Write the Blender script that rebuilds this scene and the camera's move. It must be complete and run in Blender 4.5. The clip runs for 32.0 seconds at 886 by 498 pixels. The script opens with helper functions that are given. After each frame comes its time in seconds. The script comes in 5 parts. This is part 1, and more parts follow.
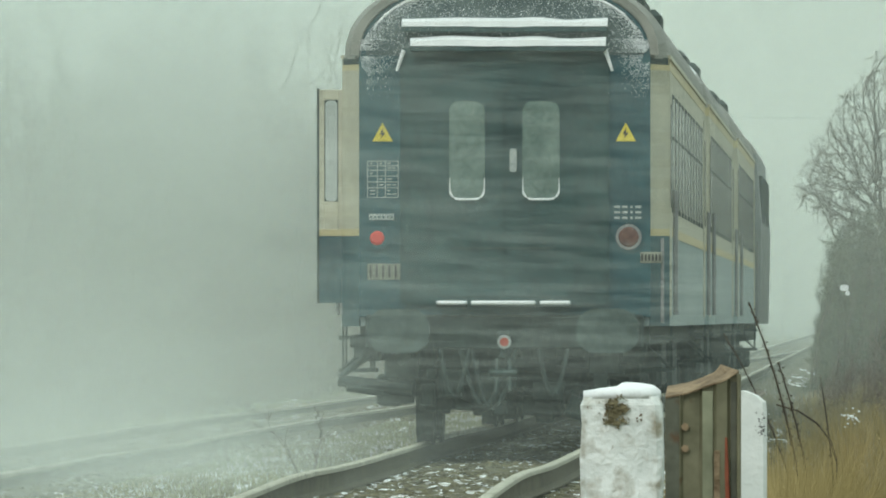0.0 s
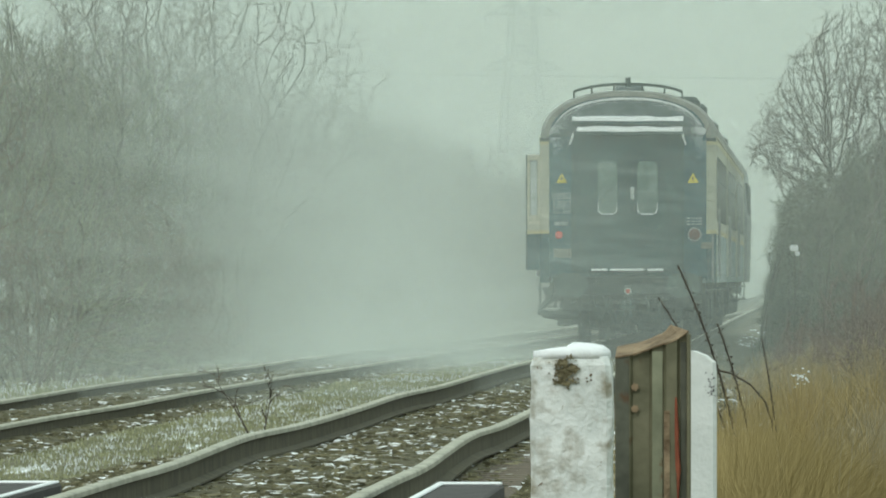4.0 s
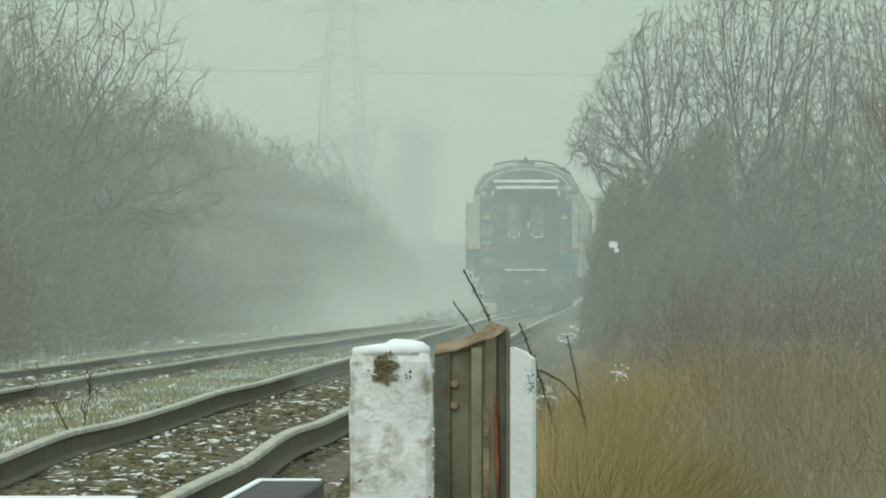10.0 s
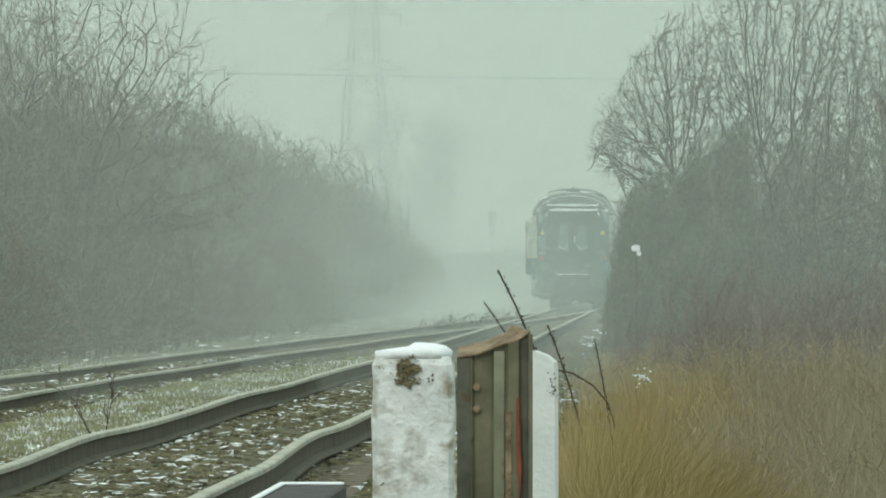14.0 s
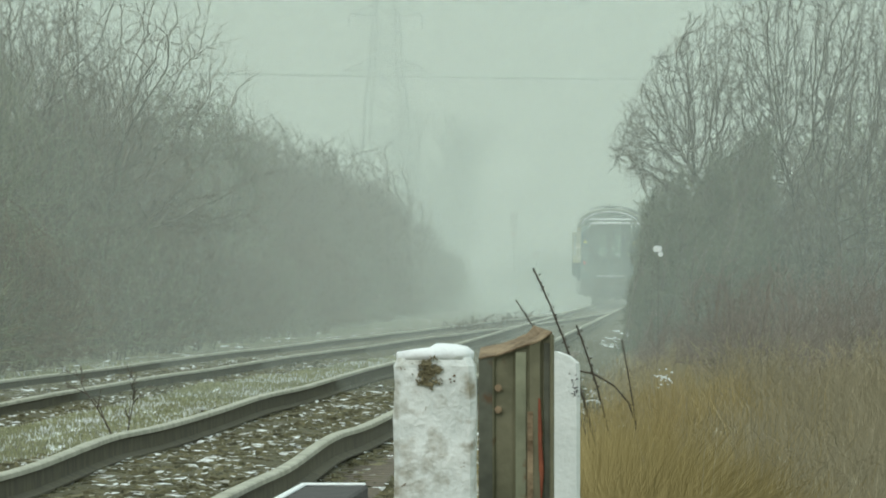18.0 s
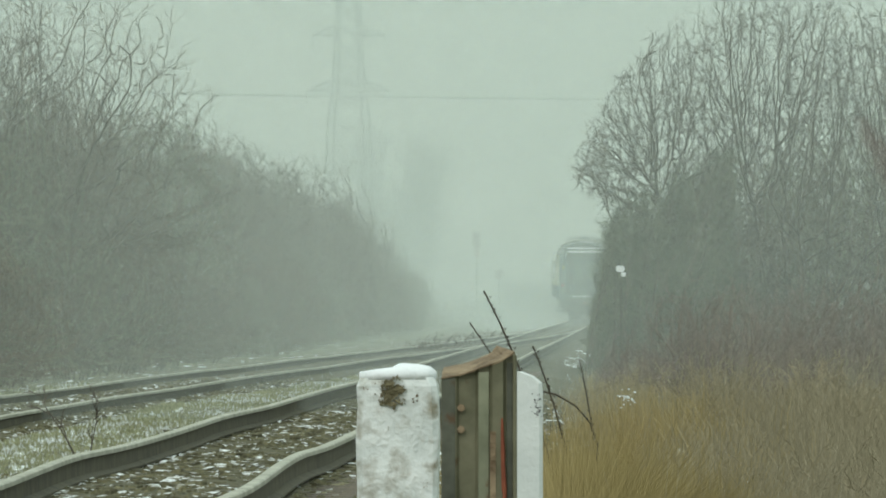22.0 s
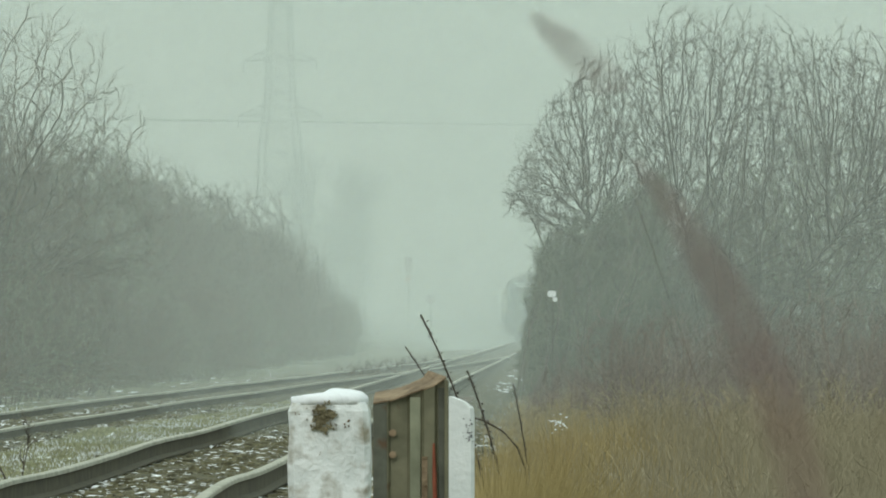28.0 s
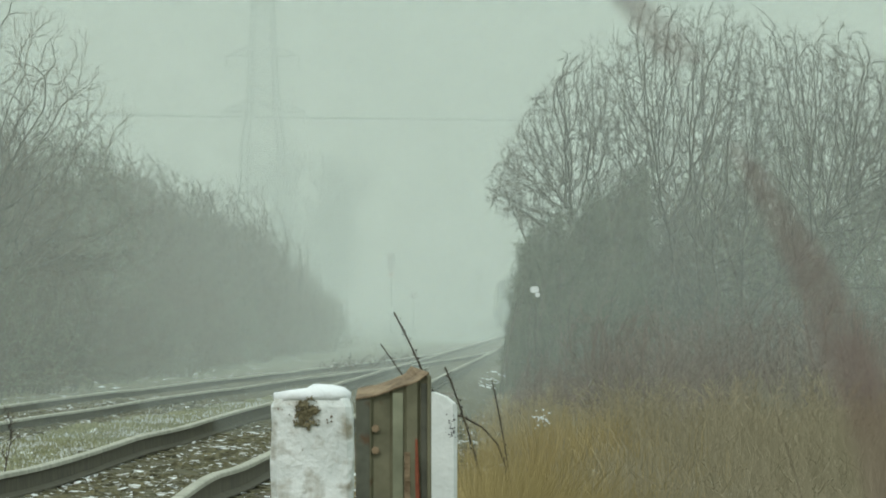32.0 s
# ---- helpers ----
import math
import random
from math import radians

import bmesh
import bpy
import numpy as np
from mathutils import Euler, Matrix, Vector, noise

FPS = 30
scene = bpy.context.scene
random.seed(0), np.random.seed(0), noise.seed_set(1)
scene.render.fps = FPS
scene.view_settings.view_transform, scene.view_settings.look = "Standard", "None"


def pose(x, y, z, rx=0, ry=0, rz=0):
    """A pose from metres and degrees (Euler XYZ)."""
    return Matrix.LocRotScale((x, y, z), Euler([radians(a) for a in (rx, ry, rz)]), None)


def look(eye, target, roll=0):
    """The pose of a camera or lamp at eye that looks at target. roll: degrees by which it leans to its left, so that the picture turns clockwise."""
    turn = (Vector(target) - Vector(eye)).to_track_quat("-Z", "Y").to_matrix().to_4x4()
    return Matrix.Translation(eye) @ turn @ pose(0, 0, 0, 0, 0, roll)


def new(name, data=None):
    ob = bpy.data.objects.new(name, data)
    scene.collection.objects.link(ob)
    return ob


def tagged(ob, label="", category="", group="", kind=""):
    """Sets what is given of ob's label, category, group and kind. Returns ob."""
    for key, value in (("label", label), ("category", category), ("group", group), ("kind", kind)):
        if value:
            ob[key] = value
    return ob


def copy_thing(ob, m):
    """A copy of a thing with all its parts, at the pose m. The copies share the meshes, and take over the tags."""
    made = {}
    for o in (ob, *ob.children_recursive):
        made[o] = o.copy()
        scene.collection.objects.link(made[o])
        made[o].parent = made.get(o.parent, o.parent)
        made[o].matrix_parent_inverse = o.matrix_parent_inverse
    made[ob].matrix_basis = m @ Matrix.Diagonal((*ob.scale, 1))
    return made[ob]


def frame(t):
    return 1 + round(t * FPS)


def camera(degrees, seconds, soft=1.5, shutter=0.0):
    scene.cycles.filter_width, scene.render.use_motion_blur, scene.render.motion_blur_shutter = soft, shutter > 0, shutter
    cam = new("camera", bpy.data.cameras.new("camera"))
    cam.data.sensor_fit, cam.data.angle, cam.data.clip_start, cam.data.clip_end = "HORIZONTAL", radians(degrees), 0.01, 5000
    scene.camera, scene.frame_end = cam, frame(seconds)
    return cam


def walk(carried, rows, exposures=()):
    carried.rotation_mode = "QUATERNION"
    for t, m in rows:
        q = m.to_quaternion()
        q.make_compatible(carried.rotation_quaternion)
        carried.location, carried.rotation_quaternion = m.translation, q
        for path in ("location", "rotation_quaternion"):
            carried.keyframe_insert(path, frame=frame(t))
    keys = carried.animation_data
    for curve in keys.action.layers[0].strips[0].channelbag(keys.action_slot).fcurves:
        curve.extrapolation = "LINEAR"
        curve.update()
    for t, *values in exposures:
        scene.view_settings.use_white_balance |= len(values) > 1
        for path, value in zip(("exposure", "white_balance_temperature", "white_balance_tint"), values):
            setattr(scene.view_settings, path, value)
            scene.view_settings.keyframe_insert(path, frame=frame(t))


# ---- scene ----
import collections

cam = camera(3.742, 32.0, soft=1.9)
walk(cam, [
    (0.0, pose(0, 0, 1.09, 90.2917, 0, 1.7983)),
    (0.5, pose(0, 0, 1.09, 90.2733, 0, 1.7107)),
    (1.0, pose(0, 0, 1.09, 90.2588, 0, 1.6303)),
    (1.5, pose(0, 0, 1.09, 90.1674, 0, 1.6156)),
    (2.0, pose(0, 0, 1.09, 90.1380, 0, 1.6084)),
    (2.5, pose(0, 0, 1.09, 90.1380, 0, 1.5791)),
    (3.0, pose(0, 0, 1.09, 90.1308, 0, 1.4550)),
    (3.5, pose(0, 0, 1.09, 90.1344, 0, 1.4476)),
    (4.0, pose(0, 0, 1.09, 90.1234, 0, 1.5864)),
    (4.5, pose(0, 0, 1.09, 90.1198, 0, 1.6888)),
    (6.5, pose(0, 0, 1.09, 90.1015, 0, 1.6850)),
    (7.0, pose(0, 0, 1.09, 90.0943, 0, 1.6229)),
    (7.5, pose(0, 0, 1.09, 90.0979, 0, 1.4402)),
    (8.0, pose(0, 0, 1.09, 90.0979, 0, 1.2832)),
    (8.5, pose(0, 0, 1.09, 90.1163, 0, 1.1553)),
    (9.0, pose(0, 0, 1.09, 90.1198, 0, 1.0529)),
    (9.5, pose(0, 0, 1.09, 90.1089, 0, 0.9360)),
    (10.0, pose(0, 0, 1.09, 90.1089, 0, 0.8229)),
    (10.5, pose(0, 0, 1.09, 90.1053, 0, 0.7496)),
    (11.0, pose(0, 0, 1.09, 90.1015, 0, 0.7095)),
    (11.5, pose(0, 0, 1.09, 90.1089, 0, 0.7131)),
    (12.0, pose(0, 0, 1.09, 90.0979, 0, 0.7240)),
    (12.5, pose(0, 0, 1.09, 90.1053, 0, 0.7570)),
    (13.0, pose(0, 0, 1.09, 90.1053, 0, 0.8155)),
    (13.5, pose(0, 0, 1.09, 90.1015, 0, 0.8630)),
    (14.0, pose(0, 0, 1.09, 90.1234, 0, 0.9178)),
    (14.5, pose(0, 0, 1.09, 90.1344, 0, 0.9689)),
    (16.5, pose(0, 0, 1.09, 90.1198, 0, 1.0200)),
    (17.0, pose(0, 0, 1.09, 90.1234, 0, 1.0164)),
    (17.5, pose(0, 0, 1.09, 90.1270, 0, 1.0164)),
    (18.0, pose(0, 0, 1.09, 90.1270, 0, 1.0093)),
    (18.5, pose(0, 0, 1.09, 90.1053, 0, 1.0093)),
    (19.0, pose(0, 0, 1.09, 90.1198, 0, 1.0054)),
    (19.5, pose(0, 0, 1.09, 90.1344, 0, 1.0019)),
    (20.0, pose(0, 0, 1.09, 90.1344, 0, 0.9983)),
    (20.5, pose(0, 0, 1.09, 90.1454, 0, 0.9615)),
    (21.0, pose(0, 0, 1.09, 90.1600, 0, 0.9288)),
    (21.5, pose(0, 0, 1.09, 90.2003, 0, 0.9069)),
    (22.0, pose(0, 0, 1.09, 90.2113, 0, 0.8520)),
    (22.5, pose(0, 0, 1.09, 90.2113, 0, 0.8081)),
    (23.0, pose(0, 0, 1.09, 90.2258, 0, 0.7789)),
    (23.5, pose(0, 0, 1.09, 90.2332, 0, 0.7350)),
    (24.0, pose(0, 0, 1.09, 90.2478, 0, 0.7131)),
    (24.5, pose(0, 0, 1.09, 90.2659, 0, 0.6839)),
    (26.5, pose(0, 0, 1.09, 90.2807, 0, 0.6400)),
    (27.0, pose(0, 0, 1.09, 90.3099, 0, 0.6145)),
    (27.5, pose(0, 0, 1.09, 90.3209, 0, 0.5851)),
    (28.0, pose(0, 0, 1.09, 90.3173, 0, 0.5632)),
    (28.5, pose(0, 0, 1.09, 90.3173, 0, 0.5195)),
    (29.0, pose(0, 0, 1.09, 90.3063, 0, 0.4791)),
    (29.5, pose(0, 0, 1.09, 90.3209, 0, 0.4610)),
    (30.0, pose(0, 0, 1.09, 90.3318, 0, 0.4462)),
    (30.5, pose(0, 0, 1.09, 90.3392, 0, 0.4316)),
    (31.0, pose(0, 0, 1.09, 90.3283, 0, 0.4245)),
    (31.5, pose(0, 0, 1.09, 90.3063, 0, 0.4536)),
    (32.0, pose(0, 0, 1.09, 90.2989, 0, 0.4901)),
], exposures=[(0, 0.06, 6500, 10.0), (2, -0.02, 6500, 10.0), (10, -0.04, 6500, 10.0), (20, -0.06, 6500, 10.3), (27, -0.10, 6500, 11.0), (32, -0.10, 6500, 11.0)])


# ---- light ----
world = bpy.data.worlds.new("winter_sky")
scene.world = world
world.use_nodes = True
wn = world.node_tree.nodes
wl = world.node_tree.links
wn.clear()
w_out = wn.new("ShaderNodeOutputWorld")
sky_tex = wn.new("ShaderNodeTexSky")
sky_tex.sky_type, sky_tex.sun_disc = "NISHITA", False
sky_tex.sun_elevation, sky_tex.sun_rotation = radians(38), radians(200)
sky_bg = wn.new("ShaderNodeBackground")
sky_bg.inputs["Strength"].default_value = 0.05
wl.new(sky_tex.outputs[0], sky_bg.inputs[0])
# overcast cloud cover: the zenith brighter than the horizon
w_co = wn.new("ShaderNodeTexCoord")
w_sep = wn.new("ShaderNodeSeparateXYZ")
w_map = wn.new("ShaderNodeMapRange")
w_map.inputs["From Min"].default_value, w_map.inputs["From Max"].default_value = 0.0, 1.0
w_mix = wn.new("ShaderNodeMix")
w_mix.data_type = "RGBA"
w_mix.inputs["A"].default_value = (0.288, 0.344, 0.291, 1)
w_mix.inputs["B"].default_value = (1.0, 1.18, 1.01, 1)
cloud_bg = wn.new("ShaderNodeBackground")
cloud_bg.inputs["Strength"].default_value = 1.0
w_add = wn.new("ShaderNodeAddShader")
wl.new(w_co.outputs["Generated"], w_sep.inputs[0])
wl.new(w_sep.outputs["Z"], w_map.inputs["Value"])
wl.new(w_map.outputs[0], w_mix.inputs["Factor"])
wl.new(w_mix.outputs["Result"], cloud_bg.inputs[0])
wl.new(sky_bg.outputs[0], w_add.inputs[0])
wl.new(cloud_bg.outputs[0], w_add.inputs[1])
wl.new(w_add.outputs[0], w_out.inputs[0])

sun = new("sun", bpy.data.lights.new("sun", "SUN"))
sun.data.energy, sun.data.angle, sun.data.color = 0.8, radians(25), (1.0, 0.97, 0.92)
sun.matrix_world = look((-60, -120, 105), (0, 0, 0))
scene.cycles.transparent_max_bounces = 32


# ---- materials ----
def material(name, a, b, scale=8.0, rough=0.8, metal=0.0, bump=0.3, fine=60.0, snow=0.0, snow_scale=3.0, vary=0.0, wear=None, wear_at=0.62, wear_scale=4.0, wear_soft=0.05, up=0.35, drag=1.0, singly=0.0):
    """Two tones in coarse and fine noise, relief, and where asked for wear patches and a dusting of snow on what faces up."""
    m = bpy.data.materials.new(name)
    m.use_nodes = True
    n, l = m.node_tree.nodes, m.node_tree.links
    p = n["Principled BSDF"]
    p.inputs["Roughness"].default_value, p.inputs["Metallic"].default_value = rough, metal
    geo = n.new("ShaderNodeNewGeometry")
    co = n.new("ShaderNodeTexCoord")
    big = n.new("ShaderNodeTexNoise")
    big.inputs["Scale"].default_value, big.inputs["Detail"].default_value = scale, 5
    small = n.new("ShaderNodeTexNoise")
    small.inputs["Scale"].default_value, small.inputs["Detail"].default_value = fine, 3
    l.new(co.outputs["Object"], big.inputs["Vector"])
    l.new(co.outputs["Object"], small.inputs["Vector"])
    add = n.new("ShaderNodeMath")
    add.operation = "MULTIPLY_ADD"
    add.inputs[1].default_value, add.inputs[2].default_value = 0.4, -0.2
    l.new(small.outputs[0], add.inputs[0])
    tot = n.new("ShaderNodeMath")
    tot.operation = "ADD"
    l.new(big.outputs[0], tot.inputs[0])
    l.new(add.outputs[0], tot.inputs[1])
    ramp = n.new("ShaderNodeValToRGB")
    ramp.color_ramp.elements[0].position, ramp.color_ramp.elements[1].position = 0.33, 0.67
    ramp.color_ramp.elements[0].color, ramp.color_ramp.elements[1].color = (*a, 1), (*b, 1)
    l.new(tot.outputs[0], ramp.inputs[0])
    col = ramp.outputs[0]
    if wear:
        wz = n.new("ShaderNodeTexNoise")
        wz.inputs["Scale"].default_value, wz.inputs["Detail"].default_value = wear_scale, 8
        l.new(co.outputs["Object"], wz.inputs["Vector"])
        wr = n.new("ShaderNodeMapRange")
        wr.inputs["From Min"].default_value, wr.inputs["From Max"].default_value = wear_at, wear_at + wear_soft
        l.new(wz.outputs[0], wr.inputs["Value"])
        wm = n.new("ShaderNodeMix")
        wm.data_type = "RGBA"
        wm.inputs["B"].default_value = (*wear, 1)
        l.new(wr.outputs[0], wm.inputs["Factor"])
        l.new(col, wm.inputs["A"])
        col = wm.outputs["Result"]
    if vary:
        info = n.new("ShaderNodeObjectInfo")
        isl = n.new("ShaderNodeMath")
        isl.operation = "ADD"
        l.new(info.outputs["Random"], isl.inputs[0])
        l.new(geo.outputs["Random Per Island"], isl.inputs[1])
        vr = n.new("ShaderNodeMapRange")
        vr.inputs["From Max"].default_value = 2.0
        vr.inputs["To Min"].default_value, vr.inputs["To Max"].default_value = 1 - vary, 1 + vary
        l.new(isl.outputs[0], vr.inputs["Value"])
        vm = n.new("ShaderNodeMix")
        vm.data_type, vm.blend_type = "RGBA", "MULTIPLY"
        vm.inputs["Factor"].default_value = 1
        l.new(col, vm.inputs["A"])
        l.new(vr.outputs[0], vm.inputs["B"])
        col = vm.outputs["Result"]
    if snow:
        sz = n.new("ShaderNodeTexNoise")
        sz.inputs["Scale"].default_value, sz.inputs["Detail"].default_value = snow_scale, 7
        along = n.new("ShaderNodeMapping")
        along.inputs["Scale"].default_value = (1, drag, 1)
        l.new(geo.outputs["Position"], along.inputs[0])
        l.new(along.outputs[0], sz.inputs["Vector"])
        sep = n.new("ShaderNodeSeparateXYZ")
        l.new(geo.outputs["Normal"], sep.inputs[0])
        nz = n.new("ShaderNodeMapRange")
        nz.inputs["From Min"].default_value, nz.inputs["From Max"].default_value = up, up + 0.35
        l.new(sep.outputs["Z"], nz.inputs["Value"])
        sr = n.new("ShaderNodeMapRange")
        sr.inputs["From Min"].default_value, sr.inputs["From Max"].default_value = 1 - snow, 1 - snow + 0.07
        l.new(sz.outputs[0], sr.inputs["Value"])
        if singly:
            # snow lies on some stones and not on the next
            each = n.new("ShaderNodeMath")
            each.operation = "MULTIPLY_ADD"
            each.inputs[1].default_value = singly
            drop = n.new("ShaderNodeMath")
            drop.operation = "SUBTRACT"
            drop.inputs[1].default_value = singly * 0.5
            l.new(sz.outputs[0], drop.inputs[0])
            l.new(geo.outputs["Random Per Island"], each.inputs[0])
            l.new(drop.outputs[0], each.inputs[2])
            l.new(each.outputs[0], sr.inputs["Value"])
        both = n.new("ShaderNodeMath")
        both.operation = "MULTIPLY"
        l.new(nz.outputs[0], both.inputs[0])
        l.new(sr.outputs[0], both.inputs[1])
        sm = n.new("ShaderNodeMix")
        sm.data_type = "RGBA"
        sm.inputs["B"].default_value = (0.82, 0.86, 0.87, 1)
        l.new(both.outputs[0], sm.inputs["Factor"])
        l.new(col, sm.inputs["A"])
        col = sm.outputs["Result"]
    l.new(col, p.inputs["Base Color"])
    if bump:
        bp = n.new("ShaderNodeBump")
        bp.inputs["Strength"].default_value, bp.inputs["Distance"].default_value = bump, 0.02
        l.new(tot.outputs[0], bp.inputs["Height"])
        l.new(bp.outputs[0], p.inputs["Normal"])
    return m


def glowing(name, colour, strength):
    m = bpy.data.materials.new(name)
    m.use_nodes = True
    p = m.node_tree.nodes["Principled BSDF"]
    p.inputs["Base Color"].default_value = (*colour, 1)
    p.inputs["Emission Color"].default_value = (*colour, 1)
    p.inputs["Emission Strength"].default_value = strength
    return m


def vapour(name, density, scale, stretch=(1, 1, 1), soft=0.5, low=0.35, high=0.7, edge=True, tint=(0.848, 0.945, 0.894)):
    """Airborne ice dust: light scatters off it to both sides and the rest passes. Thins out to the edge of each piece and in wisps."""
    m = bpy.data.materials.new(name)
    m.use_nodes = True
    n, l = m.node_tree.nodes, m.node_tree.links
    n.clear()
    out = n.new("ShaderNodeOutputMaterial")
    clear_ = n.new("ShaderNodeBsdfTransparent")
    d = n.new("ShaderNodeBsdfDiffuse")
    tl = n.new("ShaderNodeBsdfTranslucent")
    d.inputs[0].default_value = (*tint, 1)
    tl.inputs[0].default_value = (*tint, 1)
    half = n.new("ShaderNodeMixShader")
    half.inputs[0].default_value = 0.5
    l.new(d.outputs[0], half.inputs[1])
    l.new(tl.outputs[0], half.inputs[2])
    co = n.new("ShaderNodeTexCoord")
    mp = n.new("ShaderNodeMapping")
    mp.inputs["Scale"].default_value = stretch
    l.new(co.outputs["Object"], mp.inputs[0])
    z = n.new("ShaderNodeTexNoise")
    z.inputs["Scale"].default_value, z.inputs["Detail"].default_value = scale, 5
    l.new(mp.outputs[0], z.inputs["Vector"])
    zr = n.new("ShaderNodeMapRange")
    zr.inputs["From Min"].default_value, zr.inputs["From Max"].default_value = low, high
    zr.inputs["To Min"].default_value, zr.inputs["To Max"].default_value = density * (1 - soft), density
    l.new(z.outputs[0], zr.inputs["Value"])
    fac = zr.outputs[0]
    if edge:
        uv = n.new("ShaderNodeTexCoord")
        off = n.new("ShaderNodeMapping")
        off.inputs["Location"].default_value = (-1, -1, 0)
        off.inputs["Scale"].default_value = (2, 2, 0)
        l.new(uv.outputs["UV"], off.inputs[0])
        ln = n.new("ShaderNodeVectorMath")
        ln.operation = "LENGTH"
        l.new(off.outputs[0], ln.inputs[0])
        er = n.new("ShaderNodeMapRange")
        er.interpolation_type = "SMOOTHSTEP"
        er.inputs["From Min"].default_value, er.inputs["From Max"].default_value = 1.0, 0.25
        l.new(ln.outputs["Value"], er.inputs["Value"])
        mu = n.new("ShaderNodeMath")
        mu.operation = "MULTIPLY"
        l.new(fac, mu.inputs[0])
        l.new(er.outputs[0], mu.inputs[1])
        fac = mu.outputs[0]
    mix = n.new("ShaderNodeMixShader")
    l.new(fac, mix.inputs[0])
    l.new(clear_.outputs[0], mix.inputs[1])
    l.new(half.outputs[0], mix.inputs[2])
    l.new(mix.outputs[0], out.inputs[0])
    return m


M_ground = material("frosted_soil_and_grass", (0.085, 0.085, 0.045), (0.17, 0.165, 0.09), 0.9, 0.95, bump=0.8, fine=14, snow=0.40, snow_scale=5, drag=0.045)
M_ballast = material("brown_track_ballast", (0.042, 0.040, 0.019), (0.13, 0.118, 0.058), 9, 0.95, bump=1.0, fine=30, snow=0.37, snow_scale=16, drag=0.06)
M_stone = material("ballast_stone", (0.056, 0.054, 0.028), (0.185, 0.172, 0.094), 5, 0.9, fine=40, snow=0.405, snow_scale=1.7, drag=0.16, vary=0.45, up=0.45, singly=0.55)
M_rail = material("rusty_rail_steel", (0.050, 0.045, 0.023), (0.115, 0.102, 0.053), 5, 0.8, 0.1, bump=0.05, fine=50)
# pale from wear and frost, with the head's highlight put into the colour
M_head = material("frosted_worn_rail_head_with_sheen", (0.30, 0.295, 0.22), (0.50, 0.495, 0.40), 2, 0.6, 0.1, bump=0.05, fine=30)
M_sleeper = material("dirty_concrete_sleeper", (0.08, 0.068, 0.052), (0.17, 0.145, 0.11), 5, 0.9, vary=0.2)
M_panel = material("dark_crossing_panel", (0.03, 0.028, 0.026), (0.07, 0.065, 0.06), 6, 0.8, fine=50)
M_snow = material("fresh_snow", (0.78, 0.82, 0.83), (0.88, 0.91, 0.92), 9, 0.7, bump=0.6, fine=60)
M_white = material("chipped_whitewash_concrete", (0.62, 0.66, 0.64), (0.80, 0.83, 0.81), 7, 0.85, bump=0.9, fine=45, wear=(0.30, 0.275, 0.205), wear_at=0.50, wear_scale=21, wear_soft=0.24)
M_white2 = material("whitewashed_concrete", (0.66, 0.70, 0.68), (0.80, 0.83, 0.81), 5, 0.85, bump=0.5, fine=45, wear=(0.10, 0.09, 0.07), wear_at=0.72, wear_scale=16)
M_moss = material("dark_olive_moss", (0.11, 0.095, 0.05), (0.25, 0.22, 0.13), 30, 0.95, bump=1.0, fine=120)
M_steel = material("weathered_green_steel", (0.115, 0.112, 0.066), (0.20, 0.19, 0.12), 6, 0.6, 0.2, fine=30, wear=(0.11, 0.065, 0.03), wear_at=0.60, wear_scale=7)
M_palegreen = material("pale_grey_green_paint", (0.15, 0.160, 0.100), (0.25, 0.262, 0.175), 5, 0.6, fine=30, wear=(0.15, 0.10, 0.05), wear_at=0.62, wear_scale=9)
M_greysteel = material("dark_grey_steel", (0.062, 0.066, 0.048), (0.13, 0.135, 0.100), 6, 0.6, 0.2, fine=30, wear=(0.10, 0.06, 0.03), wear_at=0.64, wear_scale=8)
M_rust = material("brown_rust", (0.13, 0.088, 0.05), (0.32, 0.24, 0.15), 14, 0.9, fine=60, bump=0.8)
M_redrust = material("red_rust_streak", (0.17, 0.04, 0.02), (0.27, 0.08, 0.04), 14, 0.9, fine=60)
M_bark = material("grey_brown_bark", (0.075, 0.062, 0.045), (0.15, 0.13, 0.10), 3, 0.9, fine=30, vary=0.25)
M_pale_bark = material("pale_lichened_bark", (0.11, 0.105, 0.075), (0.24, 0.23, 0.17), 3, 0.9, fine=30, vary=0.2)
M_twig = material("bare_brown_twig", (0.062, 0.043, 0.027), (0.125, 0.090, 0.056), 1.5, 0.9, bump=0, fine=20, vary=0.3)
M_twig_dark = material("dark_brown_twig", (0.040, 0.028, 0.020), (0.090, 0.066, 0.045), 1.5, 0.9, bump=0, fine=20, vary=0.3)
M_twig_green = material("lichened_grey_green_twig", (0.090, 0.098, 0.058), (0.175, 0.188, 0.118), 1.5, 0.9, bump=0, fine=20, vary=0.25)
M_twig_hedge = material("dull_green_hedge_twig", (0.060, 0.066, 0.040), (0.120, 0.130, 0.080), 1.5, 0.9, bump=0, fine=20, vary=0.25)
M_brush = material("reddish_brown_brushwood", (0.14, 0.105, 0.085), (0.23, 0.175, 0.14), 1.2, 0.9, bump=0, fine=20, vary=0.2)
M_weed = material("dry_grey_brown_weeds", (0.215, 0.185, 0.118), (0.36, 0.312, 0.208), 1.2, 0.9, bump=0, fine=20, vary=0.15)
M_straw = material("dry_straw_grass", (0.25, 0.19, 0.075), (0.44, 0.345, 0.165), 0.7, 0.85, bump=0, fine=9, vary=0.22)
M_gold = material("golden_dry_grass", (0.20, 0.158, 0.060), (0.42, 0.33, 0.145), 1.6, 0.85, bump=0, fine=9, vary=0.28)
